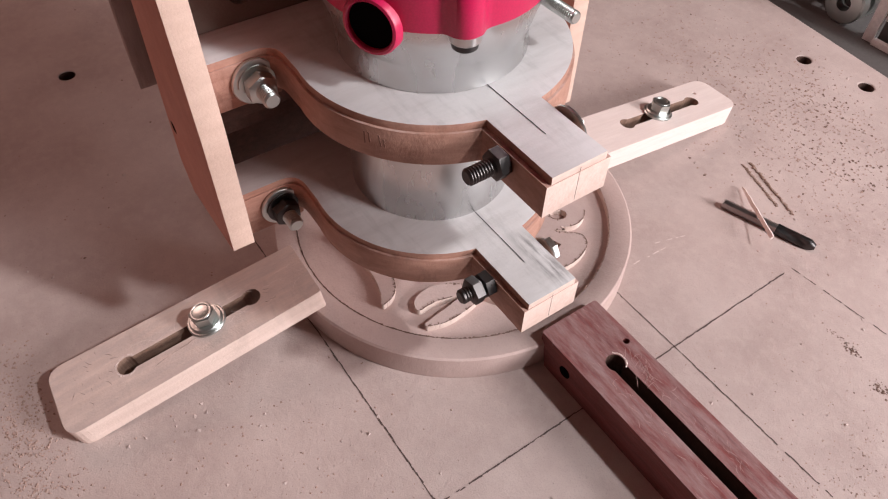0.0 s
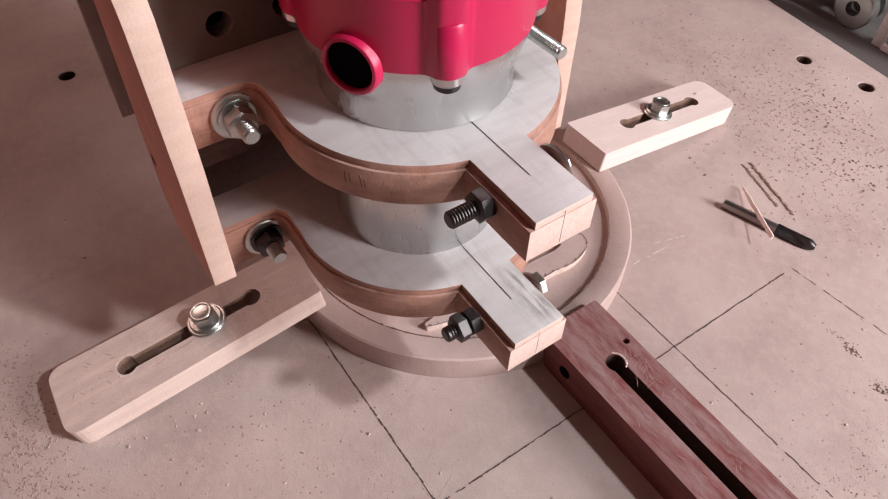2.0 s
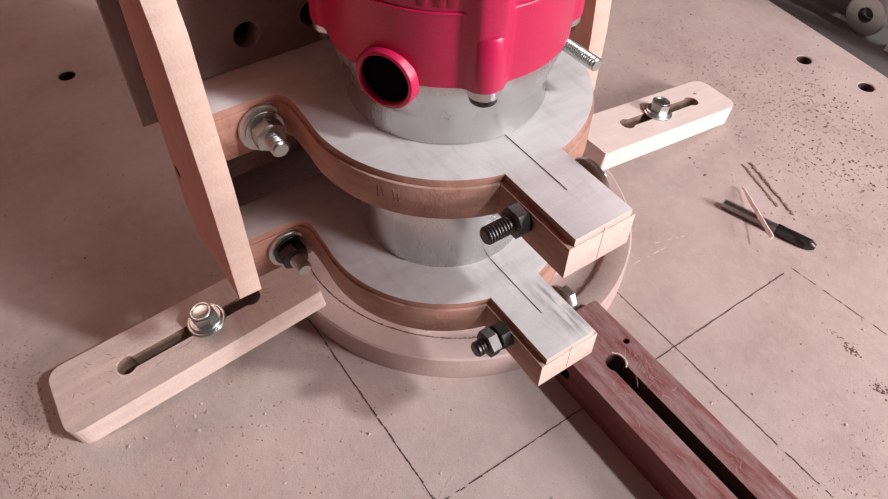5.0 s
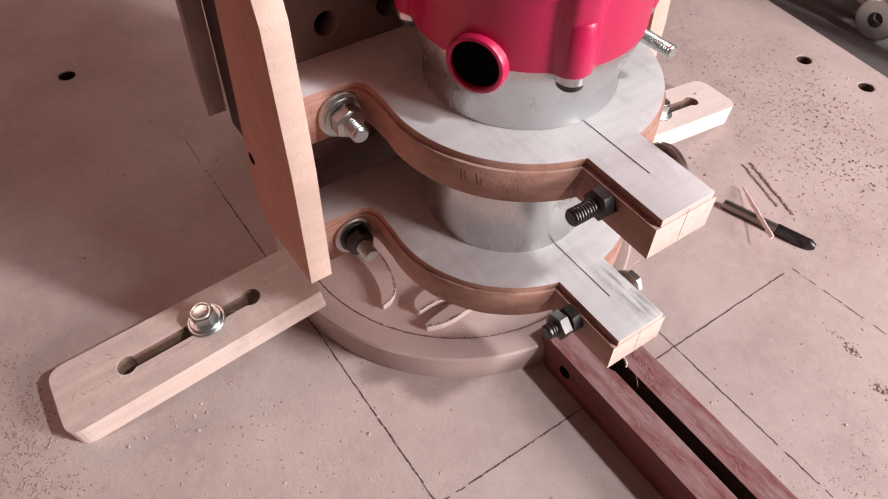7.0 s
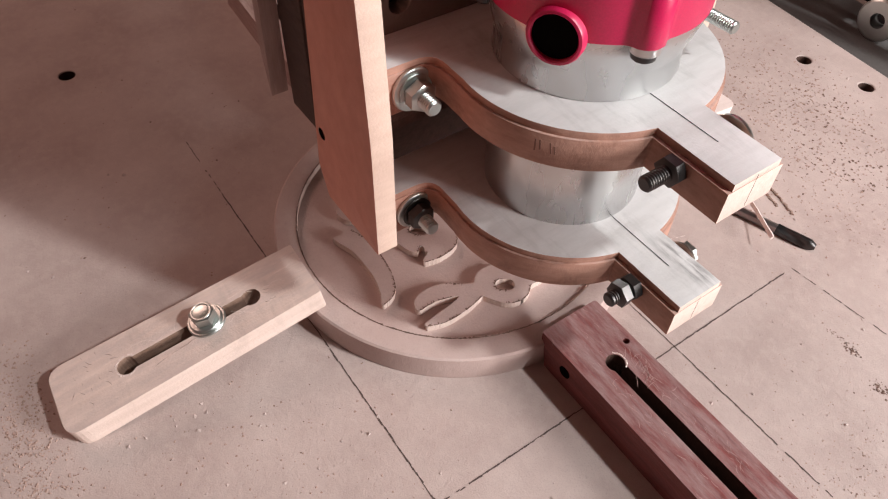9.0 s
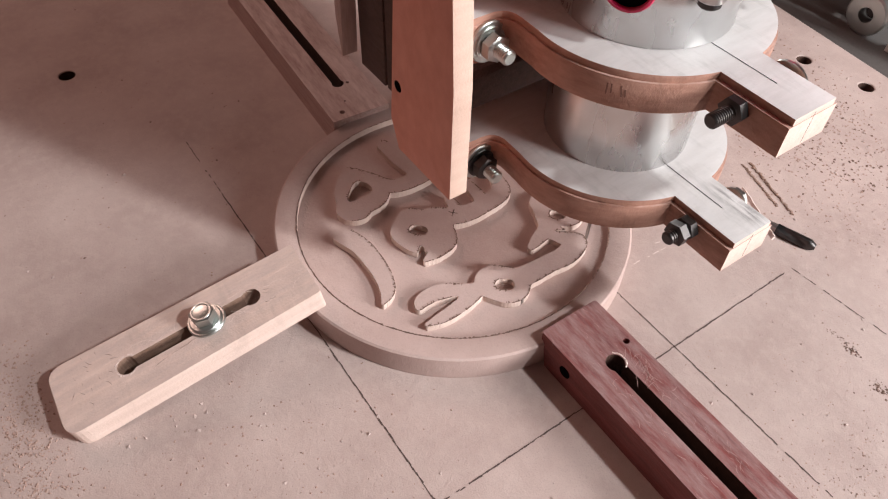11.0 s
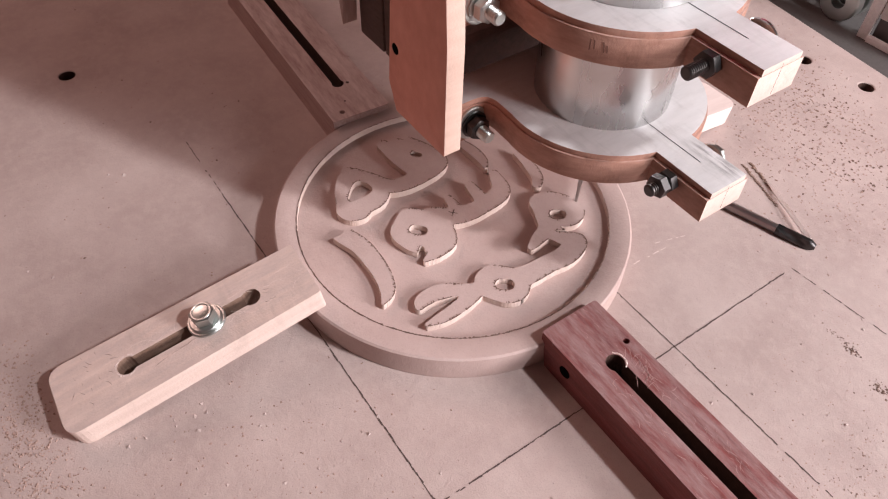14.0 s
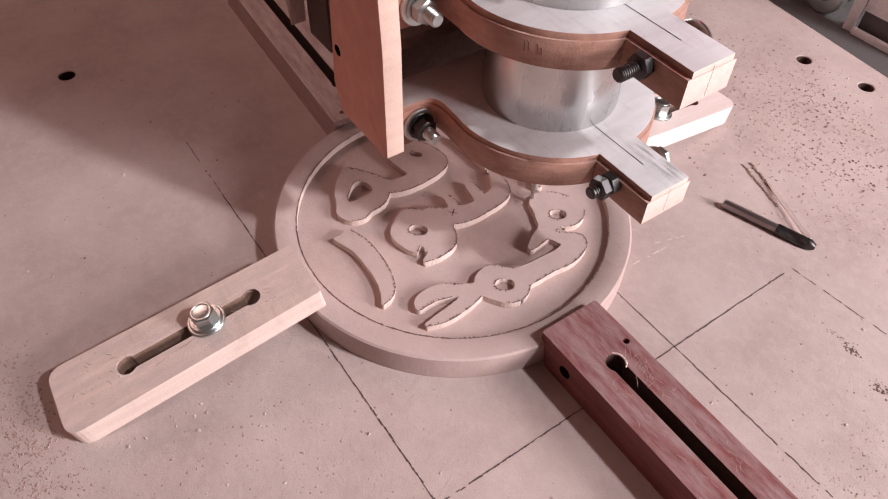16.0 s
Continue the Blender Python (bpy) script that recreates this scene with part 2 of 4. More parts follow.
def circle(x, y, r, n=24, ry=None, turn=0.0):
    c, s = math.cos(turn), math.sin(turn)
    ry = ry or r
    return [(x + r * math.cos(a) * c - ry * math.sin(a) * s, y + r * math.cos(a) * s + ry * math.sin(a) * c) for a in (2 * math.pi * k / n for k in range(n))]


def hexagon(bm, flats, z0, z1, m=Matrix(), chamfer=0.12):
    """A six-sided nut or bolt head, its corners chamfered, along z."""
    r = flats / math.sqrt(3)
    h = z1 - z0
    prof = [(0.82, z0), (1.0, z0 + h * chamfer), (1.0, z1 - h * chamfer), (0.82, z1)]
    rings = []
    for k, z in prof:
        rings.append([bm.verts.new(m @ Vector((r * k * math.cos(a), r * k * math.sin(a), z))) for a in (math.pi / 3 * i for i in range(6))])
    for a, b in zip(rings, rings[1:]):
        for i in range(6):
            bm.faces.new((a[i], a[(i + 1) % 6], b[(i + 1) % 6], b[i]))
    bm.faces.new(rings[0][::-1])
    bm.faces.new(rings[-1])
    return bm


def thread(bm, r, z0, z1, pitch, m=Matrix()):
    """A threaded rod along z, cut as a row of close V grooves, with a chamfered tip at z1."""
    prof, z = [(0, z0), (r, z0)], z0
    while z + pitch < z1 - r * 0.25:
        prof += [(r, z + pitch * 0.15), (r * 0.87, z + pitch * 0.5), (r, z + pitch * 0.85)]
        z += pitch
    prof += [(r, z1 - r * 0.25), (r * 0.78, z1), (0, z1)]
    return lathe(prof, 24, bm, m)


AXIS_X = Matrix.Rotation(radians(90), 4, "Y")     # local z to +x
AXIS_Y = Matrix.Rotation(radians(90), 4, "X")     # local z to -y
MM = 0.001

# ---------------------------------------------------------------- the bed and the room
BED_HOLES = ((-269.5, -142.4), (51, 328), (4.7, 318.2))


def build_bed():
    holes = BED_HOLES
    outline = [(-0.62, -0.52), (0.42, -0.52), (0.42, 0.3105), (-0.62, 0.4270)]
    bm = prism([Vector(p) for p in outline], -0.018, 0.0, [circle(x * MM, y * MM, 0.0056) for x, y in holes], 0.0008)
    # Hole walls are coloured dark for the shade inside them.
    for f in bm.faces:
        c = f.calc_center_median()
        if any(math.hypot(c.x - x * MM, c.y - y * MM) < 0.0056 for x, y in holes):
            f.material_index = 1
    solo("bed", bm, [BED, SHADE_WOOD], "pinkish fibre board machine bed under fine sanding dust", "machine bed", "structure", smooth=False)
    # Added unseen board; its flat black puts the shade into the bed holes.
    bm = box(-0.62, 0.42, -0.52, 0.30, -0.05, -0.0185)
    solo("bed_support", bm, VOID, "added black board beneath the bed that keeps its holes dark", "support board", "structure")


def pencil_line(x0, y0, x1, y1, w=0.0010, gaps=0.03, mat=None, name="pencil_line", label="thin dark pencil line drawn on the bed"):
    """A pencil stroke on the bed, broken where the grain let it skip."""
    bm, rng = bmesh.new(), random.Random(int((x0 + y1) * 9999))
    a, b = Vector((x0, y0, 0)), Vector((x1, y1, 0))
    d = (b - a).normalized()
    n = Vector((-d.y, d.x, 0))
    s, total = 0.0, (b - a).length
    while s < total:
        e = min(total, s + rng.uniform(0.001, 0.004))
        if rng.random() > gaps:
            w0, w1, o = w * rng.uniform(0.35, 1), w * rng.uniform(0.35, 1), n * rng.uniform(-0.0002, 0.0002)
            p, q = a + d * s + o, a + d * e + o
            vs = [bm.verts.new(v + Vector((0, 0, 0.00012))) for v in (p - n * w0 / 2, q - n * w1 / 2, q + n * w1 / 2, p + n * w0 / 2)]
            bm.faces.new(vs)
        s = e
    return solo(name, bm, mat or PENCIL, label, name.replace("_", " "), "structure")


build_bed()
pencil_line(-0.10, -0.0994, 0.24, -0.0985)
pencil_line(-0.16, -0.0996, -0.102, -0.0994, 0.0008, 0.4)
pencil_line(0.056, 0.0474, 0.225, 0.0474, 0.0009, 0.08)
pencil_line(0.130, -0.115, 0.130, 0.135)
pencil_line(0.1300, 0.1415, 0.190, 0.1460, 0.0008, 0.22)

for ends in ((0.0785, 0.0690, 0.0800, 0.0960), (0.0740, 0.0905, 0.0805, 0.1130)):
    pencil_line(*ends, 0.0007, 0.35, SCRATCH, "scratch", "pale fine scratch in the dusty bed")


# Added room, out of view, that closes the place and colours the bounce.
def build_room():
    t = 0.1
    def slab(name, x0, x1, y0, y1, z0, z1, mat, label, cat):
        solo(name, box(x0, x1, y0, y1, z0, z1), mat, label, cat, "structure", smooth=False)
    slab("floor", -1.8, 1.1, -1.3, 2.1, -0.92, -0.82, CONCRETE, "grey concrete workshop floor", "floor")
    slab("ceiling", -1.8, 1.1, -1.3, 2.1, 2.9, 3.0, WALL, "unseen plain ceiling that tints the bounced light", "ceiling")
    slab("wall_south", -1.7, 1.0, -1.3, -1.2, -0.82, 2.9, WALL, "unseen plain wall that tints the bounced light", "wall")
    slab("wall_north", -1.7, 1.0, 2.0, 2.1, -0.82, 2.9, WALL, "unseen plain wall that tints the bounced light", "wall")
    rect = lambda a, b, c, d: [(a, b), (c, b), (c, d), (a, d)]
    bm = prism([Vector(p) for p in rect(-1.2, -0.82, 2.0, 2.9)], 0, t, [rect(0.375, 0.22, 0.645, 1.28)])
    # West wall opening is added only to go with the fill light.
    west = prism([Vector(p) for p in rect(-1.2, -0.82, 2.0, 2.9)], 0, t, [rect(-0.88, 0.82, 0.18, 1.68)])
    solo("wall_west", west, WALL, "unseen wall with an opening added for the fill light", "wall", "structure", smooth=False,
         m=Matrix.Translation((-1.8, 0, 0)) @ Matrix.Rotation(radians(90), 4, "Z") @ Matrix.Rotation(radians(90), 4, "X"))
    solo("wall_east", bm, WALL, "plaster wall with a tall window opening", "wall", "structure", smooth=False,
         m=Matrix.Translation((1.0, 0, 0)) @ Matrix.Rotation(radians(90), 4, "Z") @ Matrix.Rotation(radians(90), 4, "X"))


build_room()


# ---------------------------------------------------------------- the relief disc
STROKES = {
    "crescent": [[(-26.0, -63.0, 5.6), (-17.0, -61.2, 5.6), (-4.0, -57.4, 5.4), (12.0, -57.2, 5.0), (24.0, -59.2, 4.4), (30.5, -62.3, 3.4), (34.6, -67.2, 1.1)]],
    "loop": [[(-52.1, -36.3, 8.3), (-41.9, -43.9, 7.6), (-33.0, -42.8, 7.6), (-32.0, -33.0, 7.6), (-41.1, -25.6, 6.4), (-56.6, -31.8, 3.8)],
        [(-37.0, -44.5, 8.5), (-31.5, -46.0, 10.2)],
        [(-60.0, -34.5, 3.6), (-50.0, -32.0, 7.0)],
        [(-44.1, -27.6, 6.4), (-33.5, -16.8, 5.4), (-33.4, 0.9, 6.4), (-37.9, 14.8, 6.4), (-50.5, 14.2, 5.7), (-63.3, 11.0, 3.2)],
        [(-68.9, -4.3, 3.8), (-53.9, -3.2, 4.8), (-38.5, 0.2, 5.7)],
        [(-64.0, 3.0, 5.5), (-52.0, 5.0, 7.5), (-42.0, 7.0, 7.5)]],
    "wave": [[(-7.3, -23.9, 7.6), (-0.8, -31.8, 7.0), (10.1, -30.4, 7.0), (10.0, -18.5, 8.3), (0.2, -14.9, 7.0), (-6.8, -22.4, 6.4)],
        [(1.0, -29.0, 11.2), (5.0, -27.5, 11.0)],
        [(7.2, -13.6, 7.0), (17.5, -17.2, 6.0), (21.4, -26.4, 4.0), (22.8, -34.0, 1.2)],
        [(-2.2, -12.2, 6.4), (5.7, -0.2, 6.4), (7.0, 14.6, 5.7), (3.2, 31.3, 5.7), (-10.8, 37.0, 2.9)],
        [(2.5, 1.3, 4.1), (-8.5, 2.7, 2.5)],
        [(3.0, 18.4, 4.5), (-10.4, 19.3, 2.9)]],
    "dash": [[(-17.7, 59.6, 1.9), (-4.6, 59.2, 3.5), (5.5, 56.6, 3.5), (10.4, 52.6, 2.9)]],
    "tick": [[(-50.6, 35.4, 1.9), (-36.6, 38.3, 3.5), (-25.3, 38.6, 3.2), (-18.4, 36.4, 1.6)]],
    "vine": [[(24.5, 46.0, 8.2), (29.0, 48.5, 11.4), (35.0, 51.0, 12.4)],
        [(33.0, 43.0, 8.5), (40.5, 35.5, 5.0), (44.2, 25.5, 3.7), (46.6, 19.2, 2.3)],
        [(42.0, 34.5, 5.4), (51.0, 38.5, 5.6), (57.0, 41.5, 6.2), (61.3, 31.0, 6.2), (60.8, 18.0, 5.8), (60.6, 7.0, 6.2), (59.5, -3.0, 7.0)],
        [(55.5, -11.5, 11.4), (60.0, -8.0, 11.8)],
        [(54.0, -21.0, 4.0), (50.0, -29.0, 3.8), (46.0, -35.5, 4.6), (43.8, -43.5, 4.8), (44.4, -50.0, 4.0), (46.8, -53.6, 2.0)],
        [(54.5, -25.0, 4.4), (56.6, -32.0, 4.2), (58.0, -40.0, 3.8), (58.4, -48.0, 3.2), (57.8, -56.0, 1.3)]],
}
CUTS = {
    "crescent": [(-28.1, -78.0, 10.0), (-28.1, -48.0, 10.0)],
    "loop": [(-38.7, -43.2, 2.5), (-39.7, -32.1, 2.5), (-47.0, -34.7, 2.4), (-38.7, -43.2, 2.5), (-41.5, -36.6, 3.0)],
    "loop_dot": [(-51.5, 7.1, 2.2), (-49.1, 8.8, 2.2)],
    "wave": [(1.2, -26.4, 3.5), (3.8, -24.0, 3.5)],
    "wave_nick": [(14.6, -31.0, 1.5), (17.5, -33.0, 2.0), (19.0, -36.5, 2.2)],
    "vine": [(35.2, 45.8, 3.6), (36.6, 48.0, 3.6)],
    "vine_slot": [(51.6, 23.6, 2.1), (51.6, 14.0, 2.4), (50.4, 5.0, 2.9), (47.0, 1.0, 3.2)],
    "vine_notch": [(45.4, 38.3, 0.7), (49.0, 43.8, 1.0), (53.5, 50.5, 2.4)],
    "vine_eye": [(58.2, -10.2, 3.6), (60.0, -7.6, 3.6)],
    "vine_gap": [(52.2, -35.6, 1.3), (51.6, -43.0, 1.7), (51.0, -50.0, 2.0), (50.6, -58.0, 2.4)],
}

H_DISC, FLOOR_Z = 0.016, 0.0118


def stroke_field(X, Y, line):
    d = np.full(X.shape, 1e9)
    for (ax, ay, ar), (bx, by, br) in zip(line, line[1:]):
        vx, vy = bx - ax, by - ay
        t = np.clip(((X - ax) * vx + (Y - ay) * vy) / (vx * vx + vy * vy + 1e-9), 0, 1)
        d = np.minimum(d, np.hypot(X - ax - t * vx, Y - ay - t * vy) - (ar + t * (br - ar)))
    return d


def flow(line, steps=5):
    """Bends a stroke smoothly through its points."""
    p = np.array([line[0], *line, line[-1]], float)
    out = []
    for k in range(1, len(p) - 2):
        for t in np.arange(steps) / steps:
            out.append(0.5 * (2 * p[k] + (p[k + 1] - p[k - 1]) * t + (2 * p[k - 1] - 5 * p[k] + 4 * p[k + 1] - p[k + 2]) * t ** 2
                              + (3 * p[k] - p[k - 1] - 3 * p[k + 1] + p[k + 2]) * t ** 3))
    return [tuple(q) for q in out] + [tuple(p[-2])]


def relief(lines, cuts, step=0.55):
    """Raised lettering in plan: the union of tapering strokes less the cuts, walled down to the carved floor."""
    pts = np.array([p for l in lines for p in l])
    xs = np.arange(pts[:, 0].min() - 11, pts[:, 0].max() + 11, step)
    ys = np.arange(pts[:, 1].min() - 11, pts[:, 1].max() + 11, step)
    X, Y = np.meshgrid(xs, ys, indexing="ij")
    F = np.full(X.shape, 1e9)
    for l in lines:
        D = stroke_field(X, Y, flow(l))
        h = np.clip(0.5 + 0.5 * (D - F) / 1.2, 0, 1)
        F = np.where(F > 1e8, D, D * (1 - h) + F * h - 1.2 * h * (1 - h))
    for l in cuts:
        F = np.maximum(F, -stroke_field(X, Y, flow(l)))
    # ragged fibres along the cut
    F = F + 0.12 * np.sin(X * 3.1 + 2 * np.sin(Y * 1.7)) * np.sin(Y * 2.7 + np.sin(X * 2.3)) + 0.07 * np.sin(X * 7.3 + 3 * np.sin(Y * 3.9)) * np.sin(Y * 6.1 + 2 * np.sin(X * 4.3))
    bm, cache, walls = bmesh.new(), {}, []

    def vert(i, j, k, l):
        key = (i, j, k, l) if (i, j) <= (k, l) else (k, l, i, j)
        if key not in cache:
            i, j, k, l = key
            t = 0.0 if (i, j) == (k, l) else float(F[i, j] / (F[i, j] - F[k, l]))
            cache[key] = bm.verts.new(((xs[i] + t * (xs[k] - xs[i])) * MM, (ys[j] + t * (ys[l] - ys[j])) * MM, H_DISC))
        return cache[key]

    I = F < 0
    any_in = I[:-1, :-1] | I[1:, :-1] | I[1:, 1:] | I[:-1, 1:]
    for i, j in np.argwhere(any_in):
        ring = [(i, j), (i + 1, j), (i + 1, j + 1), (i, j + 1)]
        poly, mark = [], []
        for n in range(4):
            p, q = ring[n], ring[(n + 1) % 4]
            if I[p]:
                poly.append(vert(*p, *p)); mark.append(False)
            if I[p] != I[q]:
                poly.append(vert(*p, *q)); mark.append(True)
        if len(poly) > 2:
            bm.faces.new(poly).material_index = 0
            for n in range(len(poly)):
                if mark[n] and mark[(n + 1) % len(poly)]:
                    walls.append((poly[n], poly[(n + 1) % len(poly)]))
    rng = random.Random(len(walls))
    for n, (a, b) in enumerate(walls):
        d = b.co - a.co
        out = Vector((d.y, -d.x, 0)).normalized() if d.length > 1e-7 else Vector()
        # Dark strips on edges facing one way: frayed fibre plus painted edge shade.
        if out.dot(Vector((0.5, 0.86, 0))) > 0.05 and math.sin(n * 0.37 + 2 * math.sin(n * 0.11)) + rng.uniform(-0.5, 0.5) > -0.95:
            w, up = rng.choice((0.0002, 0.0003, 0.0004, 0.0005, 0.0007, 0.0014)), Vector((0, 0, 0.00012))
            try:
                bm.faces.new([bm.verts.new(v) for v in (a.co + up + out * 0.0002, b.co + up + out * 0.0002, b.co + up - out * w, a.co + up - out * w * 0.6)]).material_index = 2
            except ValueError:
                pass
    low = {}
    for a, b in walls:
        for v in (a, b):
            if v not in low:
                low[v] = bm.verts.new((v.co.x, v.co.y, FLOOR_Z - 0.001))
        try:
            bm.faces.new((b, a, low[a], low[b])).material_index = 1
        except ValueError:
            pass
    return bm


def build_disc():
    disc = empty("relief_disc", "round fibre board disc with a carved recess and raised curling strokes", "carved disc")
    prof = [(0, FLOOR_Z), (0.0875, FLOOR_Z), (0.0877, H_DISC - 0.0002), (0.0880, H_DISC), (0.0990, H_DISC), (0.1, H_DISC - 0.0009), (0.1, 0.0003), (0.0995, 0), (0, 0)]
    bm = lathe(prof, 160)
    rng = random.Random(3)
    blank = part("blank", bm, [FIBRE, FIBRE_CUT], disc)
    for p in blank.data.polygons:
        if abs(p.normal.z) < 0.5 and math.hypot(p.center.x, p.center.y) < 0.09:
            p.material_index = 1
    for name, lines in STROKES.items():
        cuts = [c for k, c in CUTS.items() if k.startswith(name)]
        part("raised_stroke", relief(lines, cuts), [FIBRE, FIBRE_CUT, FIBRE_AND_SHADE], disc, smooth=False)
    # ragged fibres left along the recess rim
    bm = bmesh.new()
    for k in range(2600):
        a = rng.uniform(0, 2 * math.pi)
        if 0.5 + 0.5 * math.cos(a + radians(75)) < rng.random():
            continue
        r, w, l = 0.0876 + rng.uniform(-0.0002, 0.0003), rng.uniform(0.0003, 0.0011), rng.uniform(0.0002, 0.0006)
        c, t = Vector((math.cos(a), math.sin(a), 0)), Vector((-math.sin(a), math.cos(a), 0))
        p = c * r + Vector((0, 0, H_DISC + 0.0001))
        vs = [bm.verts.new(v) for v in (p - t * w, p + t * w, p + t * w * 0.3 - c * l + Vector((0, 0, rng.uniform(-0.0003, 0.0005))))]
        bm.faces.new(vs)
    tagged(part("fibre_burr", bm, FIBRE_AND_SHADE, disc), kind="stuff")
    # the little centre cross
    for turn in (42, 132):
        part("centre_mark", box(-0.0026, 0.0026, -0.0002, 0.0002, H_DISC + 0.0001, H_DISC + 0.0002), PENCIL, disc,
             m=pose(0.0023, -0.0017, 0, 0, 0, turn))
    return disc


build_disc()


# ---------------------------------------------------------------- hold-down clamps
def stadium(y0, y1, w, bulb):
    """Closed slot outline, counter-clockwise: lower bulb, right flank, upper bulb, left flank."""
    g, n, out = math.asin(min(0.95, w / bulb)), 14, []
    for k in range(n + 1):
        a = math.pi / 2 + g + (2 * math.pi - 2 * g) * k / n
        out.append((bulb * math.cos(a), y0 + bulb * math.sin(a)))
    for k in range(n + 1):
        a = -math.pi / 2 + g + (2 * math.pi - 2 * g) * k / n
        out.append((bulb * math.cos(a), y1 + bulb * math.sin(a)))
    return out


def flange_bolt(parent, x, y, z, turn=12):
    m = pose(x, y, z, 0, 0, turn)
    part("washer", lathe([(0, 0), (0.0088, 0), (0.0093, 0.0004), (0.0093, 0.0012), (0.0088, 0.0017), (0, 0.0017)], 40), ZINC, parent, "zinc washer", m=m)
    bm = lathe([(0, 0.0017), (0.0078, 0.0017), (0.0080, 0.0024), (0.0074, 0.0030), (0, 0.0032)], 40)
    hexagon(bm, 0.0106, 0.0028, 0.0088, chamfer=0.08)
    lathe([(0.0050, 0.0088), (0.0048, 0.0092), (0.0042, 0.0092), (0.0038, 0.0082), (0, 0.0081)], 24, bm)
    part("bolt_head", bm, ZINC, parent, "zinc hex flange bolt head", m=m)


def timber_clamp(name, mat, label, m, length, width, thick, slot, bolt, round_end=0.009, lip=0.0, slot_w=0.0034, bulb=0.0048, holes=(), toe_width=None, slot_mat=None):
    """A slotted bar, its toe at local y = 0 and its heel at y = -length; a bolt sits in the slot."""
    clamp = empty(name, label, "hold-down clamp", m, "clamps round the disc")
    w, tw = width / 2, (toe_width or width) / 2
    line = fillet([(-tw, 0, 0.0015), (-w, -length, round_end), (w, -length, round_end), (tw, 0, 0.0015)])
    cuts = [stadium(slot[0], slot[1], slot_w, bulb)] + [circle(hx, hy, hr, 14) for hx, hy, hr in holes]
    bm = prism(line, 0, thick, cuts, 0.0009)
    if lip:  # rabbet that hooks over the disc
        for v in bm.verts:
            if v.co.z < thick * 0.5 and v.co.y > -lip:
                v.co.y = -lip
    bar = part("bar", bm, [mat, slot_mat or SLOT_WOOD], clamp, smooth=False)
    # Slot walls get the darker material: shade inside the slot, put into colour.
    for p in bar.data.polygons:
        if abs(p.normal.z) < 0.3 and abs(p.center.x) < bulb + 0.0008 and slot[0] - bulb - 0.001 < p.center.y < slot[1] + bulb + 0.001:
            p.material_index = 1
    if lip:
        part("toe", box(-w + 0.0003, w - 0.0003, -lip - 0.001, -0.0005, 0.0165, thick - 0.0012), mat, clamp, smooth=False)
    if bolt is not None:
        flange_bolt(clamp, 0, bolt, thick)
    return clamp


TILT = math.degrees(math.atan2(16, 112))
# left and right clamps rest with the toe on the disc and the heel on the bed
pine_clamp = timber_clamp("slotted_clamp", PINE, "pale pine slotted clamp with a zinc bolt, toe on the disc",
             Matrix.Translation((0.0030, -0.0910, 0.0168)) @ pose(0, 0, 0, TILT, 0, -2.0), 0.1275, 0.0395, 0.0130, (-0.0935, -0.030), -0.053, 0.008, toe_width=0.0352)
timber_clamp("slotted_clamp", PALE, "bleached timber slotted clamp with a zinc bolt, toe on the disc",
             Matrix.Translation((0.0065, 0.0895, 0.0168)) @ pose(0, 0, 0, -TILT, 0, 0) @ pose(0, 0, 0, 0, 0, 180.5), 0.127, 0.034, 0.0135, (-0.098, -0.036), -0.064,
             holes=((0.006, -0.108, 0.0016),))
# the two dark ones lie flat, hooked over the rim
red_clamp = timber_clamp("slotted_clamp", PURPLE, "dark red hardwood slotted clamp, dusty, hooked over the disc",
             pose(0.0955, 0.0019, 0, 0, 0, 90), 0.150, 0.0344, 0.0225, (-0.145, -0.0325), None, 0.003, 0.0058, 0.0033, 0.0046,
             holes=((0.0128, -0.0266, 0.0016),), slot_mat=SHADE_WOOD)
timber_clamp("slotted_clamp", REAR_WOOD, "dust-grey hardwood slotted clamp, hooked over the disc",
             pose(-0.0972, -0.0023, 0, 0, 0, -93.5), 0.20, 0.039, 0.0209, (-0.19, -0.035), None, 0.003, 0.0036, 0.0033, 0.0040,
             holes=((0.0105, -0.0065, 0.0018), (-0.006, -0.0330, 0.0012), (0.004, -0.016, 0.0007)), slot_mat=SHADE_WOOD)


def scratches(parent, spots, z, seed, mat, name="scratch_marks", label="pale fine scratches"):
    """Fine broken arcs scored into a face: each spot is (x, y, spread_x, spread_y, count, longest, turn)."""
    rng, bm = random.Random(seed), bmesh.new()
    for x, y, sx, sy, n, longest, turn in spots:
        for _ in range(n):
            c, a = Vector((x + rng.gauss(0, sx), y + rng.gauss(0, sy), z)), radians(turn + rng.gauss(0, 22))
            length, bend, w = longest * rng.uniform(0.25, 1), rng.uniform(-0.9, 0.9), rng.uniform(0.00006, 0.00016)
            row = []
            for k in range(6):
                t = k / 5 - 0.5
                d = Vector((math.cos(a + bend * t), math.sin(a + bend * t), 0))
                p, q, h = c + d * length * t, Vector((-d.y, d.x, 0)), w * (1 - (2 * t) ** 2 * 0.8)
                row.append((bm.verts.new(p + q * h), bm.verts.new(p - q * h)))
            for (a0, a1), (b0, b1) in zip(row, row[1:]):
                bm.faces.new((a0, a1, b1, b0))
    return tagged(part(name, bm, mat, parent, label, smooth=False), kind="stuff")


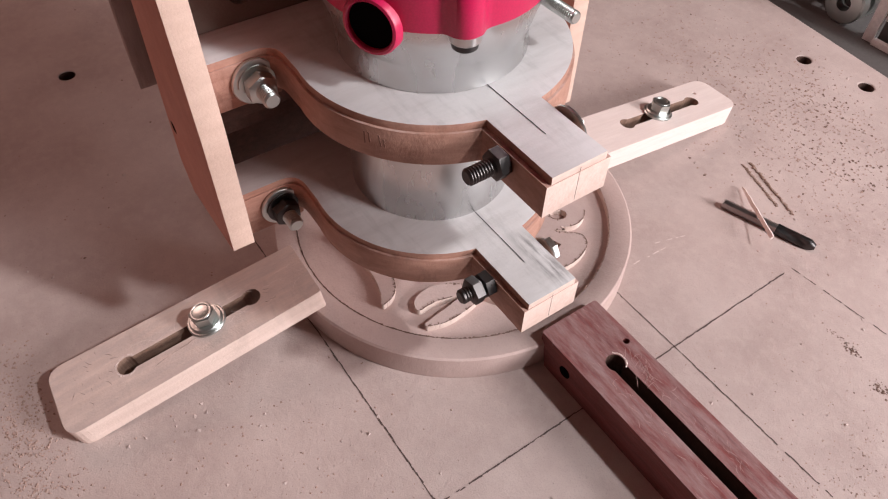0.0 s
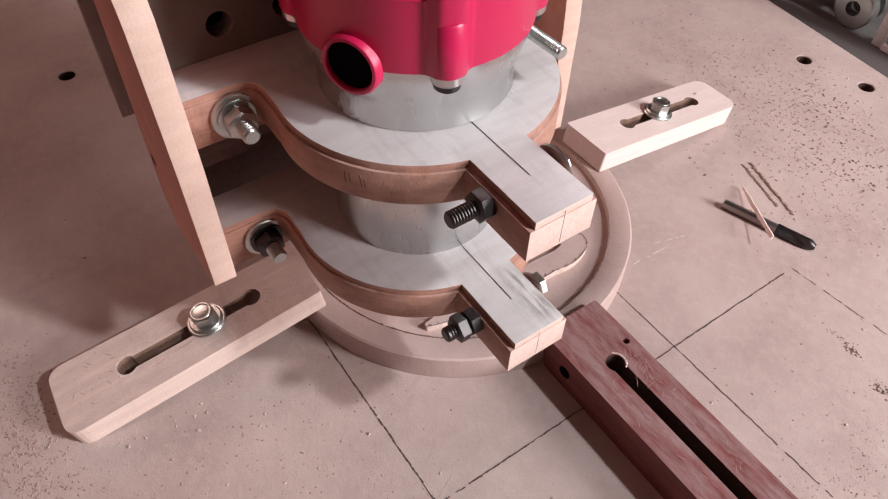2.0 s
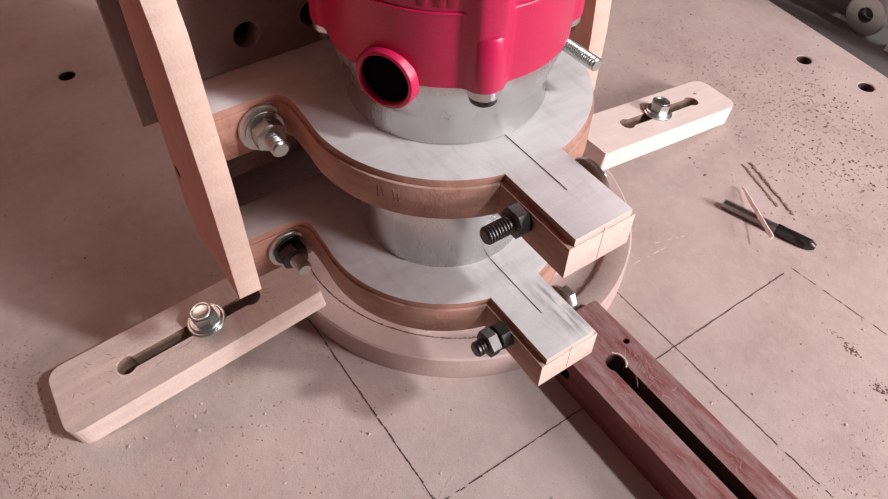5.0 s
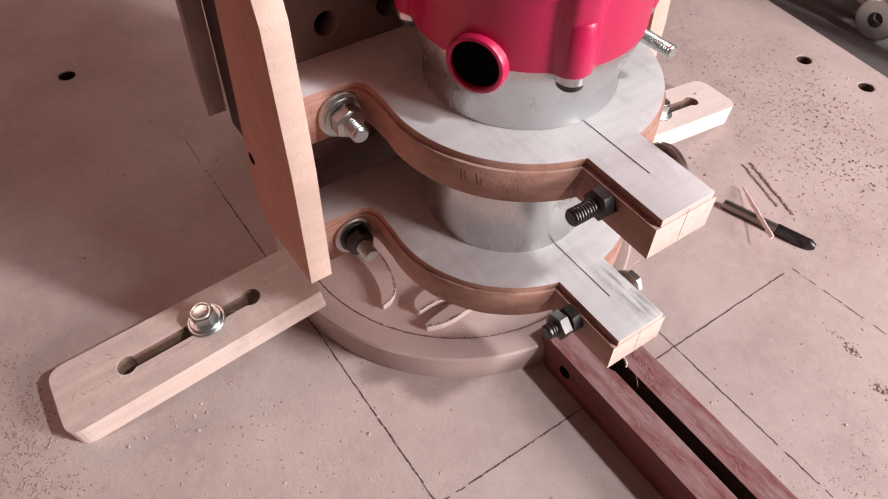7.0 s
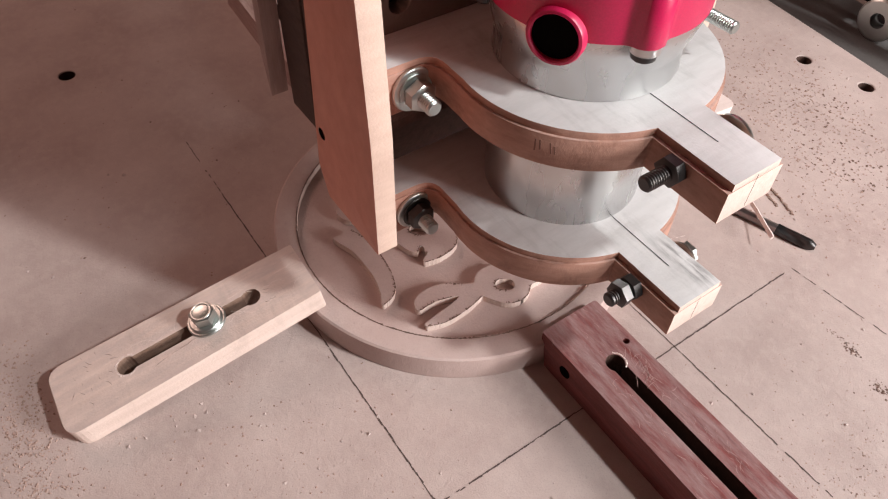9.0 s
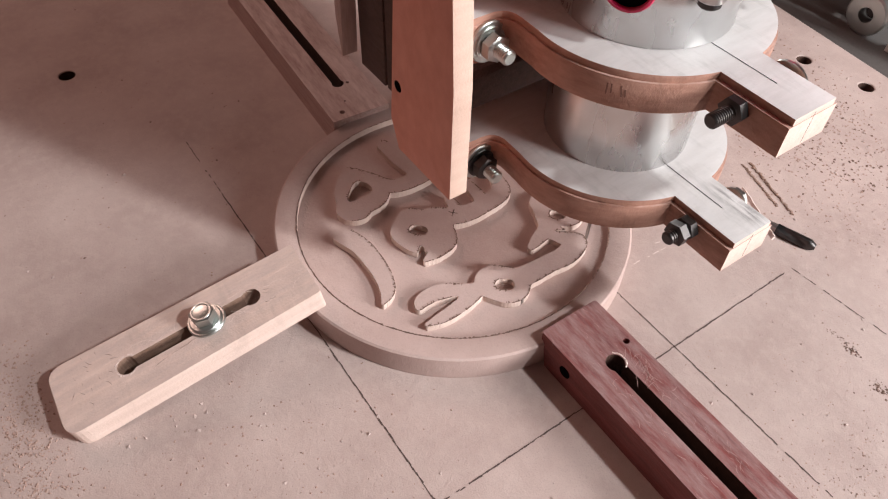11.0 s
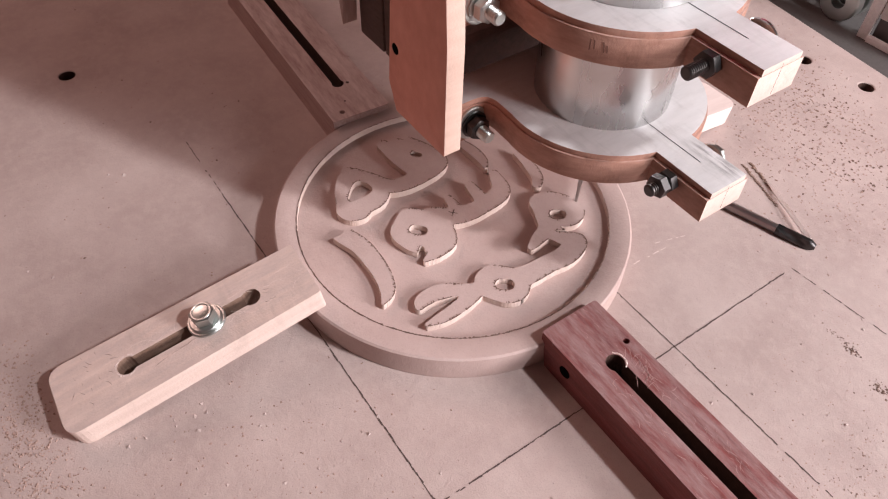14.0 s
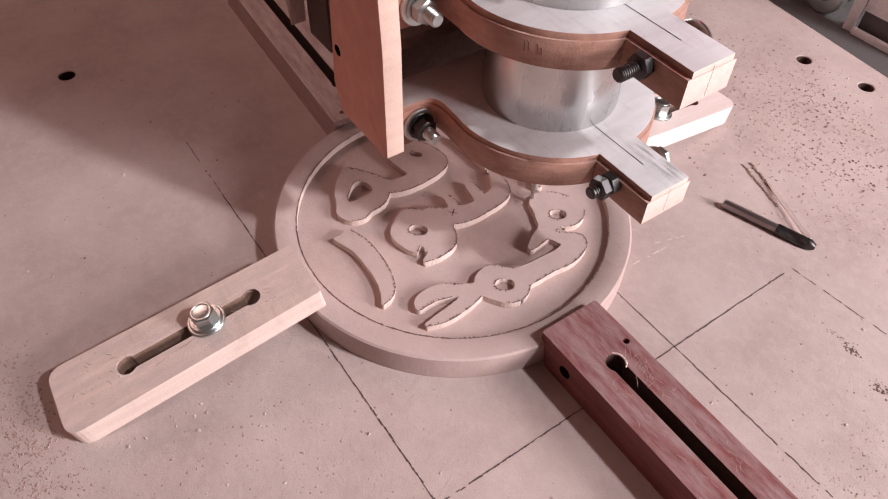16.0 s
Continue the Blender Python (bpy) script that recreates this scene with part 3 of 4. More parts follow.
def chipped_rim(parent, x, y, r, z, a0, a1, seed):
    """Lifted pale fibres round the mouth of a drilled hole."""
    rng, bm = random.Random(seed), bmesh.new()
    for k in range(70):
        a = radians(rng.uniform(a0, a1))
        c, t = Vector((math.cos(a), math.sin(a), 0)), Vector((-math.sin(a), math.cos(a), 0))
        p = Vector((x, y, z)) + c * (r + rng.uniform(0.0001, 0.0006))
        w, l = rng.uniform(0.0002, 0.0006), rng.uniform(0.0002, 0.0007)
        vs = [p - t * w, p + t * w, p + t * w * 0.5 + c * l, p - t * w * 0.4 + c * l * 0.8]
        top = bm.verts.new(p + c * l * 0.4 + Vector((0, 0, rng.uniform(0.0001, 0.0004))))
        vs = [bm.verts.new(v) for v in vs]
        for i in range(4):
            bm.faces.new((vs[i], vs[(i + 1) % 4], top))
    return tagged(part("chipped_rim", bm, PALE, parent, "pale chipped fibres", smooth=False), kind="stuff")


scratches(red_clamp, [(0.0085, -0.045, 0.0022, 0.010, 26, 0.010, 70), (0.0085, -0.047, 0.0025, 0.010, 14, 0.007, 20), (-0.0088, -0.050, 0.002, 0.012, 14, 0.006, 80),
                      (0.0, -0.015, 0.008, 0.008, 10, 0.006, 85), (0.009, -0.085, 0.003, 0.02, 24, 0.007, 75), (-0.009, -0.09, 0.003, 0.02, 16, 0.006, 85)],
          0.02256, 21, SCORED)
chipped_rim(red_clamp, 0, -0.0325, 0.0048, 0.0225, -60, 60, 5)
scratches(pine_clamp, [(-0.0068, -0.066, 0.0008, 0.012, 9, 0.022, 88), (0.0062, -0.05, 0.001, 0.016, 5, 0.014, 92), (-0.007, -0.034, 0.0012, 0.006, 6, 0.010, 80), (0.0, -0.015, 0.007, 0.006, 6, 0.012, 85)],
          0.01306, 22, PALE)
scratches(pine_clamp, [(0.006, -0.068, 0.0008, 0.010, 5, 0.012, 94), (0.004, -0.025, 0.004, 0.003, 5, 0.005, 60), (-0.004, -0.108, 0.006, 0.005, 16, 0.005, 30)],
          0.01307, 23, SLOT_WOOD, "rub_marks", "brown rubbed marks")
chipped_rim(pine_clamp, 0, -0.0935, 0.0050, 0.0130, 130, 400, 6)
# Black disc on the bar's flank paints the dark of a drilled hole.
part("side_hole_shade", lathe([(0, 0), (0.0034, 0), (0.0034, 0.0002), (0, 0.0002)], 20), VOID, red_clamp, "black disc for the shade in a drilled hole", m=pose(-0.0173, -0.0190, 0.0115, 0, -90, 0))


# ---------------------------------------------------------------- tool carriage
def clamp_plate_outline(inset=0.0):
    """Plan of a split clamp plate about the router's axis: ears behind, round belly, split stub in front."""
    R, s, q, end = 0.0525 - inset * 0.55, 0.0143 - inset, 0.0120 - inset, 0.0830 - inset * 0.12
    a0, b0 = math.asin(s / R), math.asin(q / R)
    a1 = math.radians(98)
    pts = [(end, -s), (end, q)]
    pts += [(R * math.cos(a), R * math.sin(a)) for a in np.linspace(b0, a1, 28)]
    ex, ey, fx = R * math.cos(a1), R * math.sin(a1), -0.026 - inset * 0.3
    back = fillet([(ex, ey), (fx, ey - 0.0003, 0.0085), (fx, 0.078, 0.001), (-0.0456, 0.078, 0.001), (-0.0456, -0.078, 0.001), (fx, -0.078, 0.001), (fx, -ey + 0.0003, 0.0085), (ex, -ey)])[1:-1]
    pts += [tuple(p) for p in back]
    pts += [(R * math.cos(a), R * math.sin(a)) for a in np.linspace(-a1, -a0, 28)]
    return [Vector(p[:2]) for p in pts]


def clamp_plate(parent, z_top, thick, stub_bolt_z, ear_low, long_thread):
    step = 0.0030
    plate = part("clamp_plate", prism(clamp_plate_outline(), z_top - thick, z_top - step, [circle(0, 0, 0.0336, 96)], 0.0008, 2),
                 [CLAMP_TOP, CLAMP_WOOD, CLAMP_END], parent, "dusty brown board clamp plate", smooth=True)
    crest = part("routed_crest", prism(clamp_plate_outline(0.0019), z_top - step - 0.0005, z_top, [circle(0, 0, 0.0336, 96)], 0.0007, 2),
                 [CLAMP_TOP if long_thread else CLAMP_TOP_WORN, CLAMP_WOOD, CLAMP_END], plate, "dust-grey routed upper face", smooth=True)
    for me, rim in ((plate.data, 2.0), (crest.data, 0.55)):
        for p in me.polygons:
            if p.normal.z < rim:
                p.material_index = 2 if p.normal.x > 0.8 and p.center.x > 0.08 else 1
    # the saw kerf that lets the plate close on the router; black strips stand for its shade
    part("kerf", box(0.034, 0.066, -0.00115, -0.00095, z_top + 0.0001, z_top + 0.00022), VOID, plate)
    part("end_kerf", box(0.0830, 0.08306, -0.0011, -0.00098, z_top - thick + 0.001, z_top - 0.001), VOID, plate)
    # ears hang lower than the plate
    for s in (-1, 1):
        part("ear", box(-0.044, -0.0262, s * 0.064 - 0.0138, s * 0.064 + 0.0138, ear_low, z_top - thick + 0.001, 0.0008), CLAMP_WOOD, plate)
        m = pose(-0.026, s * 0.0605, (z_top + ear_low) / 2 - 0.001) @ AXIS_X
        part("washer", lathe([(0, 0), (0.0085, 0), (0.0092, 0.0004), (0.0092, 0.0014), (0.0088, 0.0018), (0, 0.0018)], 40), ZINC, plate, "zinc washer", m=m)
        bm = lathe([(0, 0.0018), (0.0070, 0.0018), (0.0072, 0.0028), (0, 0.0030)], 36)
        hexagon(bm, 0.0104, 0.0028, 0.0086)
        part("nut", bm, ZINC if z_top > 0.12 else BLACK_STEEL, plate, "hex nut", m=m)
        part("bolt", thread(bmesh.new(), 0.0033, 0.0, 0.0155, 0.0011, m=Matrix()), ZINC, plate, "threaded bolt end", m=m)
    # clamping bolt across the stub
    m = pose(0.0625, -0.0143, stub_bolt_z) @ AXIS_Y
    bm = hexagon(bmesh.new(), 0.0096, 0.0002, 0.0052)
    part("nut", bm, BLACK_STEEL, plate, "blackened hex nut", m=m)
    if not long_thread:
        part("nut", hexagon(bmesh.new(), 0.0096, 0.0054, 0.0102, Matrix.Rotation(radians(17), 4, "Z")), BLACK_STEEL, plate, "blackened lock nut", m=m)
    part("bolt", thread(bmesh.new(), 0.0030, -0.01, 0.0150 if long_thread else 0.0145, 0.0011), BLACK_STEEL, plate, "blackened threaded rod", m=m)
    m = pose(0.0625, 0.0120, stub_bolt_z) @ AXIS_Y.inverted()
    r = 0.0092 if long_thread else 0.0066
    part("washer", lathe([(0, 0), (r - 0.0004, 0), (r, 0.0004), (r - 0.0004, 0.0013), (0, 0.0013)], 36), ZINC, plate, "zinc washer", m=m)
    part("bolt_head", hexagon(bmesh.new(), 0.0086, 0.0013, 0.0050), ZINC, plate, "zinc bolt head", m=m)
    return plate


def build_carriage():
    car = empty("tool_carriage", "brown timber router carriage with two split clamp plates", "machine carriage")
    clamp_plate(car, 0.1557, 0.0160, 0.1485, 0.1345, True)
    clamp_plate(car, 0.0925, 0.0160, 0.0865, 0.0690, False)
    # cheeks
    for s in (-1, 1):
        y0, y1 = (-0.089, -0.080) if s < 0 else (0.080, 0.089)
        side = [(-0.0085, 0.083), (-0.0085, 0.14), (-0.0122, 0.195), (-0.0190, 0.215), (-0.030, 0.48), (-0.050, 0.48), (-0.0485, 0.19), (-0.0560, 0.098), (-0.050, 0.083)]
        side = fillet([(*p, 0.004 if i == 7 else 0.001) for i, p in enumerate(side)])
        bm = prism(side, -y1, -y0, [circle(-0.0495, 0.1185, 0.0029, 16)], 0.0006)
        ob = part("cheek", bm, [BOARD_RED, BOARD_EDGE], car, "thin red-brown side board with a pale edge", m=Matrix.Rotation(radians(90), 4, "X"))
        for p in ob.data.polygons:
            if p.normal.x > 0.7:
                p.material_index = 1
        # Black disc just below the face stands for the screw hole's shade.
        part("hole_shade", lathe([(0, 0), (0.0029, 0), (0.0029, 0.001), (0, 0.001)], 16), VOID, ob, "black disc for the shade in a screw hole", m=pose(-0.0495, 0.1185, (-y0 - 0.0012) if s < 0 else -y1 + 0.0004))
    # back panel with bolt holes
    rect = [(-0.079, 0.148), (0.079, 0.148), (0.079, 0.48), (-0.079, 0.48)]
    cuts = [circle(y, z, 0.0048, 20) for y in (-0.0525, -0.027, 0.027, 0.0525) for z in (0.167, 0.215)]
    bm = prism([Vector(p) for p in rect], 0, 0.009, cuts, 0.0004)
    part("back_panel", bm, PANEL, car, "grey board panel with drilled holes", m=pose(-0.055, 0, 0, 90, 0, 90), smooth=False)
    # Black sheet behind the panel puts shade into its bolt holes.
    part("hole_shade_sheet", box(-0.062, -0.057, -0.078, 0.078, 0.160, 0.48), VOID, car)
    # Rear boards and ledges are coloured near black for the shade behind.
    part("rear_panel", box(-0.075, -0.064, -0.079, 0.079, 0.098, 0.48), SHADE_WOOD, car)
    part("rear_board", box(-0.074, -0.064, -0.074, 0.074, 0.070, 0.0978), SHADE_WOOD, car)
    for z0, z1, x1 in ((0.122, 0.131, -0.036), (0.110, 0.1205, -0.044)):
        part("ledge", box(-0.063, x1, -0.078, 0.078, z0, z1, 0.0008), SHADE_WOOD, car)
    # slide housing behind; its side and back boards carry the gap's shade in their colour
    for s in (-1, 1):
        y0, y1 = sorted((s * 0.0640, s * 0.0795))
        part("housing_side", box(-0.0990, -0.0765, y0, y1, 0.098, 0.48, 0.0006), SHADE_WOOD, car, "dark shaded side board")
        post = [(-0.1018, 0.099), (-0.0980, 0.152), (-0.0960, 0.48), (-0.1020, 0.48), (-0.1040, 0.15), (-0.1055, 0.125)]
        bm = prism(fillet([(*p, 0.001) for p in post]), min(-s * 0.0800, -s * 0.0880), max(-s * 0.0800, -s * 0.0880), (), 0.0006)
        part("housing_post", bm, GREY_WOOD, car, "dusty timber post", m=Matrix.Rotation(radians(90), 4, "X"))
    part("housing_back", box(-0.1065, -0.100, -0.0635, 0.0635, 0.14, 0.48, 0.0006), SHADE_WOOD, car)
    # worn pencil marks on the upper clamp's flank
    for a, dz, h, tilt in ((-59.0, 0, 0.0050, 0), (-57.2, 0.0004, 0.0042, 4), (-53.0, 0, 0.0048, 8), (-51.4, -0.0006, 0.0034, 6)):
        m = Matrix.Rotation(radians(a), 4, "Z") @ pose(0.05253, 0, 0.1475 + dz) @ Matrix.Rotation(radians(tilt), 4, "X")
        part("pencil_mark", box(0, 0.0001, -0.0003, 0.0003, -h / 2, h / 2), OLD_MARK, car, m=m)
    return car


def build_router():
    rt = empty("electric_router", "pink and bare aluminium electric router held in clamps", "router")
    part("motor_sleeve", lathe([(0, 0.066), (0.031, 0.066), (0.0335, 0.068), (0.0340, 0.1545), (0.0352, 0.1560), (0.0349, 0.1575), (0.0349, 0.1655), (0.0354, 0.1664), (0.0398, 0.1806), (0.0399, 0.183), (0, 0.183)], 96),
         ALUMINIUM, rt, "bare aluminium motor sleeve")
    # housing: round shell with corner bosses
    ring = []
    for k in range(256):
        a = 2 * math.pi * k / 256
        r = 0.0400
        for c in (-19, 60, 161, 240):
            d = abs((math.degrees(a) - c + 180) % 360 - 180)
            r += 0.0036 / (1 + math.exp((d - 7.5) / 1.1))
        ring.append((r * math.cos(a), r * math.sin(a)))
    part("motor_housing", prism([Vector(p) for p in ring], 0.1815, 0.44, (), 0.0012), PINK, rt, "glossy pink plastic motor housing")
    # moulded steps low on the bosses and short vent slots above the socket
    for a in (-19, 161, 60, 240):
        part("boss_foot", lathe([(0, 0.1812), (0.0056, 0.1812), (0.0061, 0.1820), (0.0061, 0.1985), (0.0056, 0.1993), (0, 0.1993)], 24), PINK, rt, m=Matrix.Rotation(radians(a), 4, "Z") @ pose(0.0384, 0, 0))
    for a in (-46, -38.5, -34):
        slot = prism(fillet([(-0.0014, 0, 0.0013), (0.0014, 0, 0.0013), (0.0014, 0.012, 0.0013), (-0.0014, 0.012, 0.0013)]), 0, 0.0006, (), 0.0002)
        part("vent_slot", slot, VENT, rt, "shaded moulded vent slot", m=Matrix.Rotation(radians(a), 4, "Z") @ pose(0.0398, 0, 0.2070, 90, 0, 90))
    for z in (0.205, 0.226):
        part("seam", lathe([(0.0403, z), (0.0406, z + 0.0004), (0.0403, z + 0.0008)], 96), PINK, rt)
    # round vent socket, facing the front left
    m = Matrix.Rotation(radians(-61.5), 4, "Z") @ pose(0.036, 0, 0.1818, 0, 90, 0)
    part("vent_collar", lathe([(0.0080, -0.007), (0.0080, 0.0056), (0.0085, 0.0062), (0.0094, 0.0060), (0.0099, 0.0052), (0.0103, -0.004)], 48), PINK, rt, "round pink vent collar", m=m)
    # Black disc in the collar stands for the shade deep in the socket.
    part("vent_shade", lathe([(0, 0.0044), (0.0081, 0.0044)], 40), VOID, rt, "black disc for the shade in the vent opening", m=m)
    for a in (-19, 161, 60, 240):
        bm = lathe([(0, 0.1780), (0.0047, 0.1780), (0.0053, 0.1787), (0.0053, 0.1818), (0, 0.1818)], 24)
        m = Matrix.Rotation(radians(a), 4, "Z") @ pose(0.0388, 0, 0)
        part("screw_boss", bm, ALUMINIUM, rt, "aluminium screw boss", m=m)
        part("screw", lathe([(0, 0.1758), (0.0020, 0.1758), (0.0022, 0.1752), (0.0034, 0.1752), (0.0043, 0.1760), (0.0043, 0.1781), (0, 0.1781)], 20), BLACK_STEEL, rt, "dark screw head", m=m)
    m = pose(0.019, 0.0345, 0.1695) @ Matrix.Rotation(radians(88), 4, "Y")
    part("stop_screw", thread(bmesh.new(), 0.0024, 0, 0.018, 0.0010), ZINC, rt, "threaded stop screw", m=m)
    part("collet", lathe([(0, 0.044), (0.007, 0.044), (0.0095, 0.048), (0.0095, 0.066), (0, 0.066)], 32), STEEL, rt)
    part("cutter", lathe([(0, 0.0121), (0.0009, 0.0121), (0.0010, 0.024), (0.0012, 0.026), (0.0012, 0.046), (0, 0.046)], 16), STEEL, rt, "thin steel engraving cutter")
    return rt


carriage = build_carriage()
router = build_router()


# ---------------------------------------------------------------- loose things on the bed
def router_bit():
    """A fluted cutter with a ground shank, lying on the bed."""
    bit = empty("router_bit", "dark steel router bit lying on the dusty bed", "router bit",
                Matrix.Translation((0.0752, 0.1460, 0.0030)) @ Matrix.Rotation(math.atan2(0.0165, 0.0535), 4, "Z") @ AXIS_X)
    part("shank", lathe([(0, 0), (0.0024, 0), (0.0029, 0.0006), (0.0029, 0.033), (0, 0.033)], 8), STEEL, bit, "worn grey shank", smooth=False)
    bm, rings = bmesh.new(), []
    for i in range(15):
        z = 0.033 + 0.023 * i / 14
        r = 0.0034 * (1 - 0.5 * max(0, (i - 12) / 2))
        rings.append([bm.verts.new((r * (1 - 0.45 * max(0, math.cos(2 * (a - i * 0.12)))) * math.cos(a), r * (1 - 0.45 * max(0, math.cos(2 * (a - i * 0.12)))) * math.sin(a), z))
                      for a in (2 * math.pi * k / 16 for k in range(16))])
    for p, q in zip(rings, rings[1:]):
        for k in range(16):
            bm.faces.new((p[k], p[(k + 1) % 16], q[(k + 1) % 16], q[k]))
    bm.faces.new(rings[0][::-1])
    bm.faces.new(rings[-1])
    part("fluted_end", bm, BLACK_STEEL, bit, "blackened cutting flutes")
    return bit


def wood_splinter():
    """A thin split of wood with a chisel tip, along local x."""
    bm = bmesh.new()
    rows = []
    rng = random.Random(8)
    for i in range(13):
        s = i / 12
        w = 0.0011 * (0.35 + 0.65 * min(1, s * 5)) * (1 if s < 0.9 else 1.15)
        j = rng.uniform(-0.0002, 0.0002)
        rows.append([bm.verts.new(((s - 0.5) * 0.051, y + j, z)) for y, z in ((-w, -0.0005), (w, -0.0005), (w, 0.0005), (-w, 0.0005))])
    for p, q in zip(rows, rows[1:]):
        for k in range(4):
            bm.faces.new((p[k], p[(k + 1) % 4], q[(k + 1) % 4], q[k]))
    bm.faces.new(rows[0][::-1])
    bm.faces.new(rows[-1])
    return solo("wood_splinter", bm, PALE, "pale thin wood splinter leaning on the router bit", "wood splinter", smooth=False)


router_bit()
splinter = wood_splinter()


def crumbs(name, mat, label, spots, seed):
    """Loose grains: each spot is (x, y, spread_x, spread_y, count, size)."""
    rng, verts, faces = random.Random(seed), [], []
    for x, y, sx, sy, n, size in spots:
        for _ in range(n):
            px, py = x + rng.gauss(0, sx), y + rng.gauss(0, sy)
            if math.hypot(px, py) < 0.102 or any(math.hypot(px - hx * MM, py - hy * MM) < 0.0075 for hx, hy in BED_HOLES) or py > 0.3555 - 0.112 * px or (0.09 < px and -0.014 < py < 0.022) or (abs(px - 0.002) < 0.022 and 0.09 < abs(py) < 0.222):
                continue
            s, turn = size * rng.uniform(0.3, 1.0) ** 1.5, rng.uniform(0, 6.28)
            k = len(verts)
            for q in range(4):
                a = turn + q * 1.571 + rng.uniform(-0.4, 0.4)
                verts.append((px + s * math.cos(a) * rng.uniform(0.5, 1.2), py + s * math.sin(a) * rng.uniform(0.5, 1.2), 0.00002))
            verts.append((px + rng.uniform(-s, s) * 0.4, py + rng.uniform(-s, s) * 0.4, s * rng.uniform(0.35, 0.8)))
            faces += [(k + q, k + (q + 1) % 4, k + 4) for q in range(4)]
    me = bpy.data.meshes.new(name)
    me.from_pydata(verts, [], faces)
    me.materials.append(mat)
    return tagged(new(name, me), label, "sawdust", "", "stuff")


crumbs("sawdust", SAWDUST, "loose pinkish sawdust crumbs on the bed",
       [(0.03, 0.26, 0.06, 0.035, 1500, 0.0012), (0.10, 0.215, 0.05, 0.035, 500, 0.0010), (0.225, 0.05, 0.012, 0.03, 300, 0.0007), (0.0, -0.238, 0.03, 0.010, 1300, 0.0010),
        (0.09, -0.16, 0.06, 0.04, 500, 0.0009), (-0.2, -0.12, 0.1, 0.08, 260, 0.0008), (-0.06, 0.24, 0.06, 0.05, 500, 0.0009), (0.2, 0.08, 0.03, 0.04, 260, 0.0006)], 4)
crumbs("dark_specks", FIBRE_AND_SHADE, "small dark wood specks on the bed",
       [(0.172, 0.1235, 0.004, 0.0008, 40, 0.0006), (0.183, 0.1220, 0.003, 0.0010, 60, 0.0008), (0.206, 0.1145, 0.003, 0.002, 60, 0.0010), (0.19, 0.07, 0.03, 0.04, 30, 0.0006),
        (0.04, 0.265, 0.06, 0.035, 120, 0.0012), (0.10, 0.245, 0.018, 0.012, 60, 0.0014), (0.05, 0.285, 0.015, 0.010, 50, 0.0014), (0.075, 0.225, 0.012, 0.010, 40, 0.0013), (0.1, -0.15, 0.07, 0.05, 90, 0.0006), (-0.2, -0.14, 0.1, 0.08, 60, 0.0009), (0.223, 0.06, 0.006, 0.02, 60, 0.0006)], 5)


crumbs("wood_chips", BED, "pale chips of board lying on the dusty bed",
       [(0.06, -0.20, 0.04, 0.03, 60, 0.0017), (0.13, -0.13, 0.05, 0.03, 55, 0.0016), (0.19, -0.05, 0.03, 0.03, 30, 0.0015), (-0.16, -0.17, 0.05, 0.04, 10, 0.0017),
        (0.03, 0.27, 0.06, 0.03, 160, 0.0016), (0.11, 0.20, 0.04, 0.03, 60, 0.0014), (-0.06, 0.27, 0.03, 0.03, 30, 0.0020), (0.19, 0.09, 0.03, 0.03, 30, 0.0014)], 6)


def scraped_ridge():
    """The ragged furrow beside the bit: two crumbly banks of dust."""
    rng, bm = random.Random(12), bmesh.new()
    a, b = Vector((0.0590, 0.1915, 0)), Vector((0.1035, 0.1768, 0))
    n = Vector((b.y - a.y, a.x - b.x, 0)).normalized()
    for side, wide in ((0.0, 1.0), (0.0052, 0.8)):
        for k in range(70):
            s = k / 69 * (1 if side == 0 else 0.82)
            p = a.lerp(b, s) + n * (side + rng.uniform(-0.0006, 0.0006))
            r = rng.uniform(0.0005, 0.0011) * wide
            m = Matrix.Translation(p + Vector((0, 0, r * 0.3))) @ Matrix.Rotation(rng.uniform(0, 6), 4, "Z") @ Matrix.Diagonal((1.4, 0.8, rng.uniform(0.6, 1.1), 1))
            bmesh.ops.create_icosphere(bm, subdivisions=1, radius=r, matrix=m)
    return tagged(solo("dust_ridge", bm, SLOT_WOOD, "ragged ridge of dark scraped dust on the bed", "dust ridge", smooth=False), kind="stuff")


scraped_ridge()


# ---------------------------------------------------------------- machine edge
def edge_frame():
    """The bed's side runs a little askew: local x along the edge, local y outwards."""
    return Matrix.Translation((0.0, 0.3575, 0)) @ Matrix.Rotation(math.atan2(-0.112, 1), 4, "Z")


def build_rail():
    bm = box(-0.8, 0.6, 0.0015, 0.075, -0.80, -0.0046, 0.001)
    solo("side_rail", bm, RAIL, "dull grey steel rail beside the bed", "rail", "structure", m=edge_frame())
    bm = box(-0.8, 0.6, 0.0785, 0.60, -0.80, -0.06)
    solo("bench", bm, SHADE_WOOD, "dark workbench top beyond the rail", "bench", "structure", m=edge_frame())


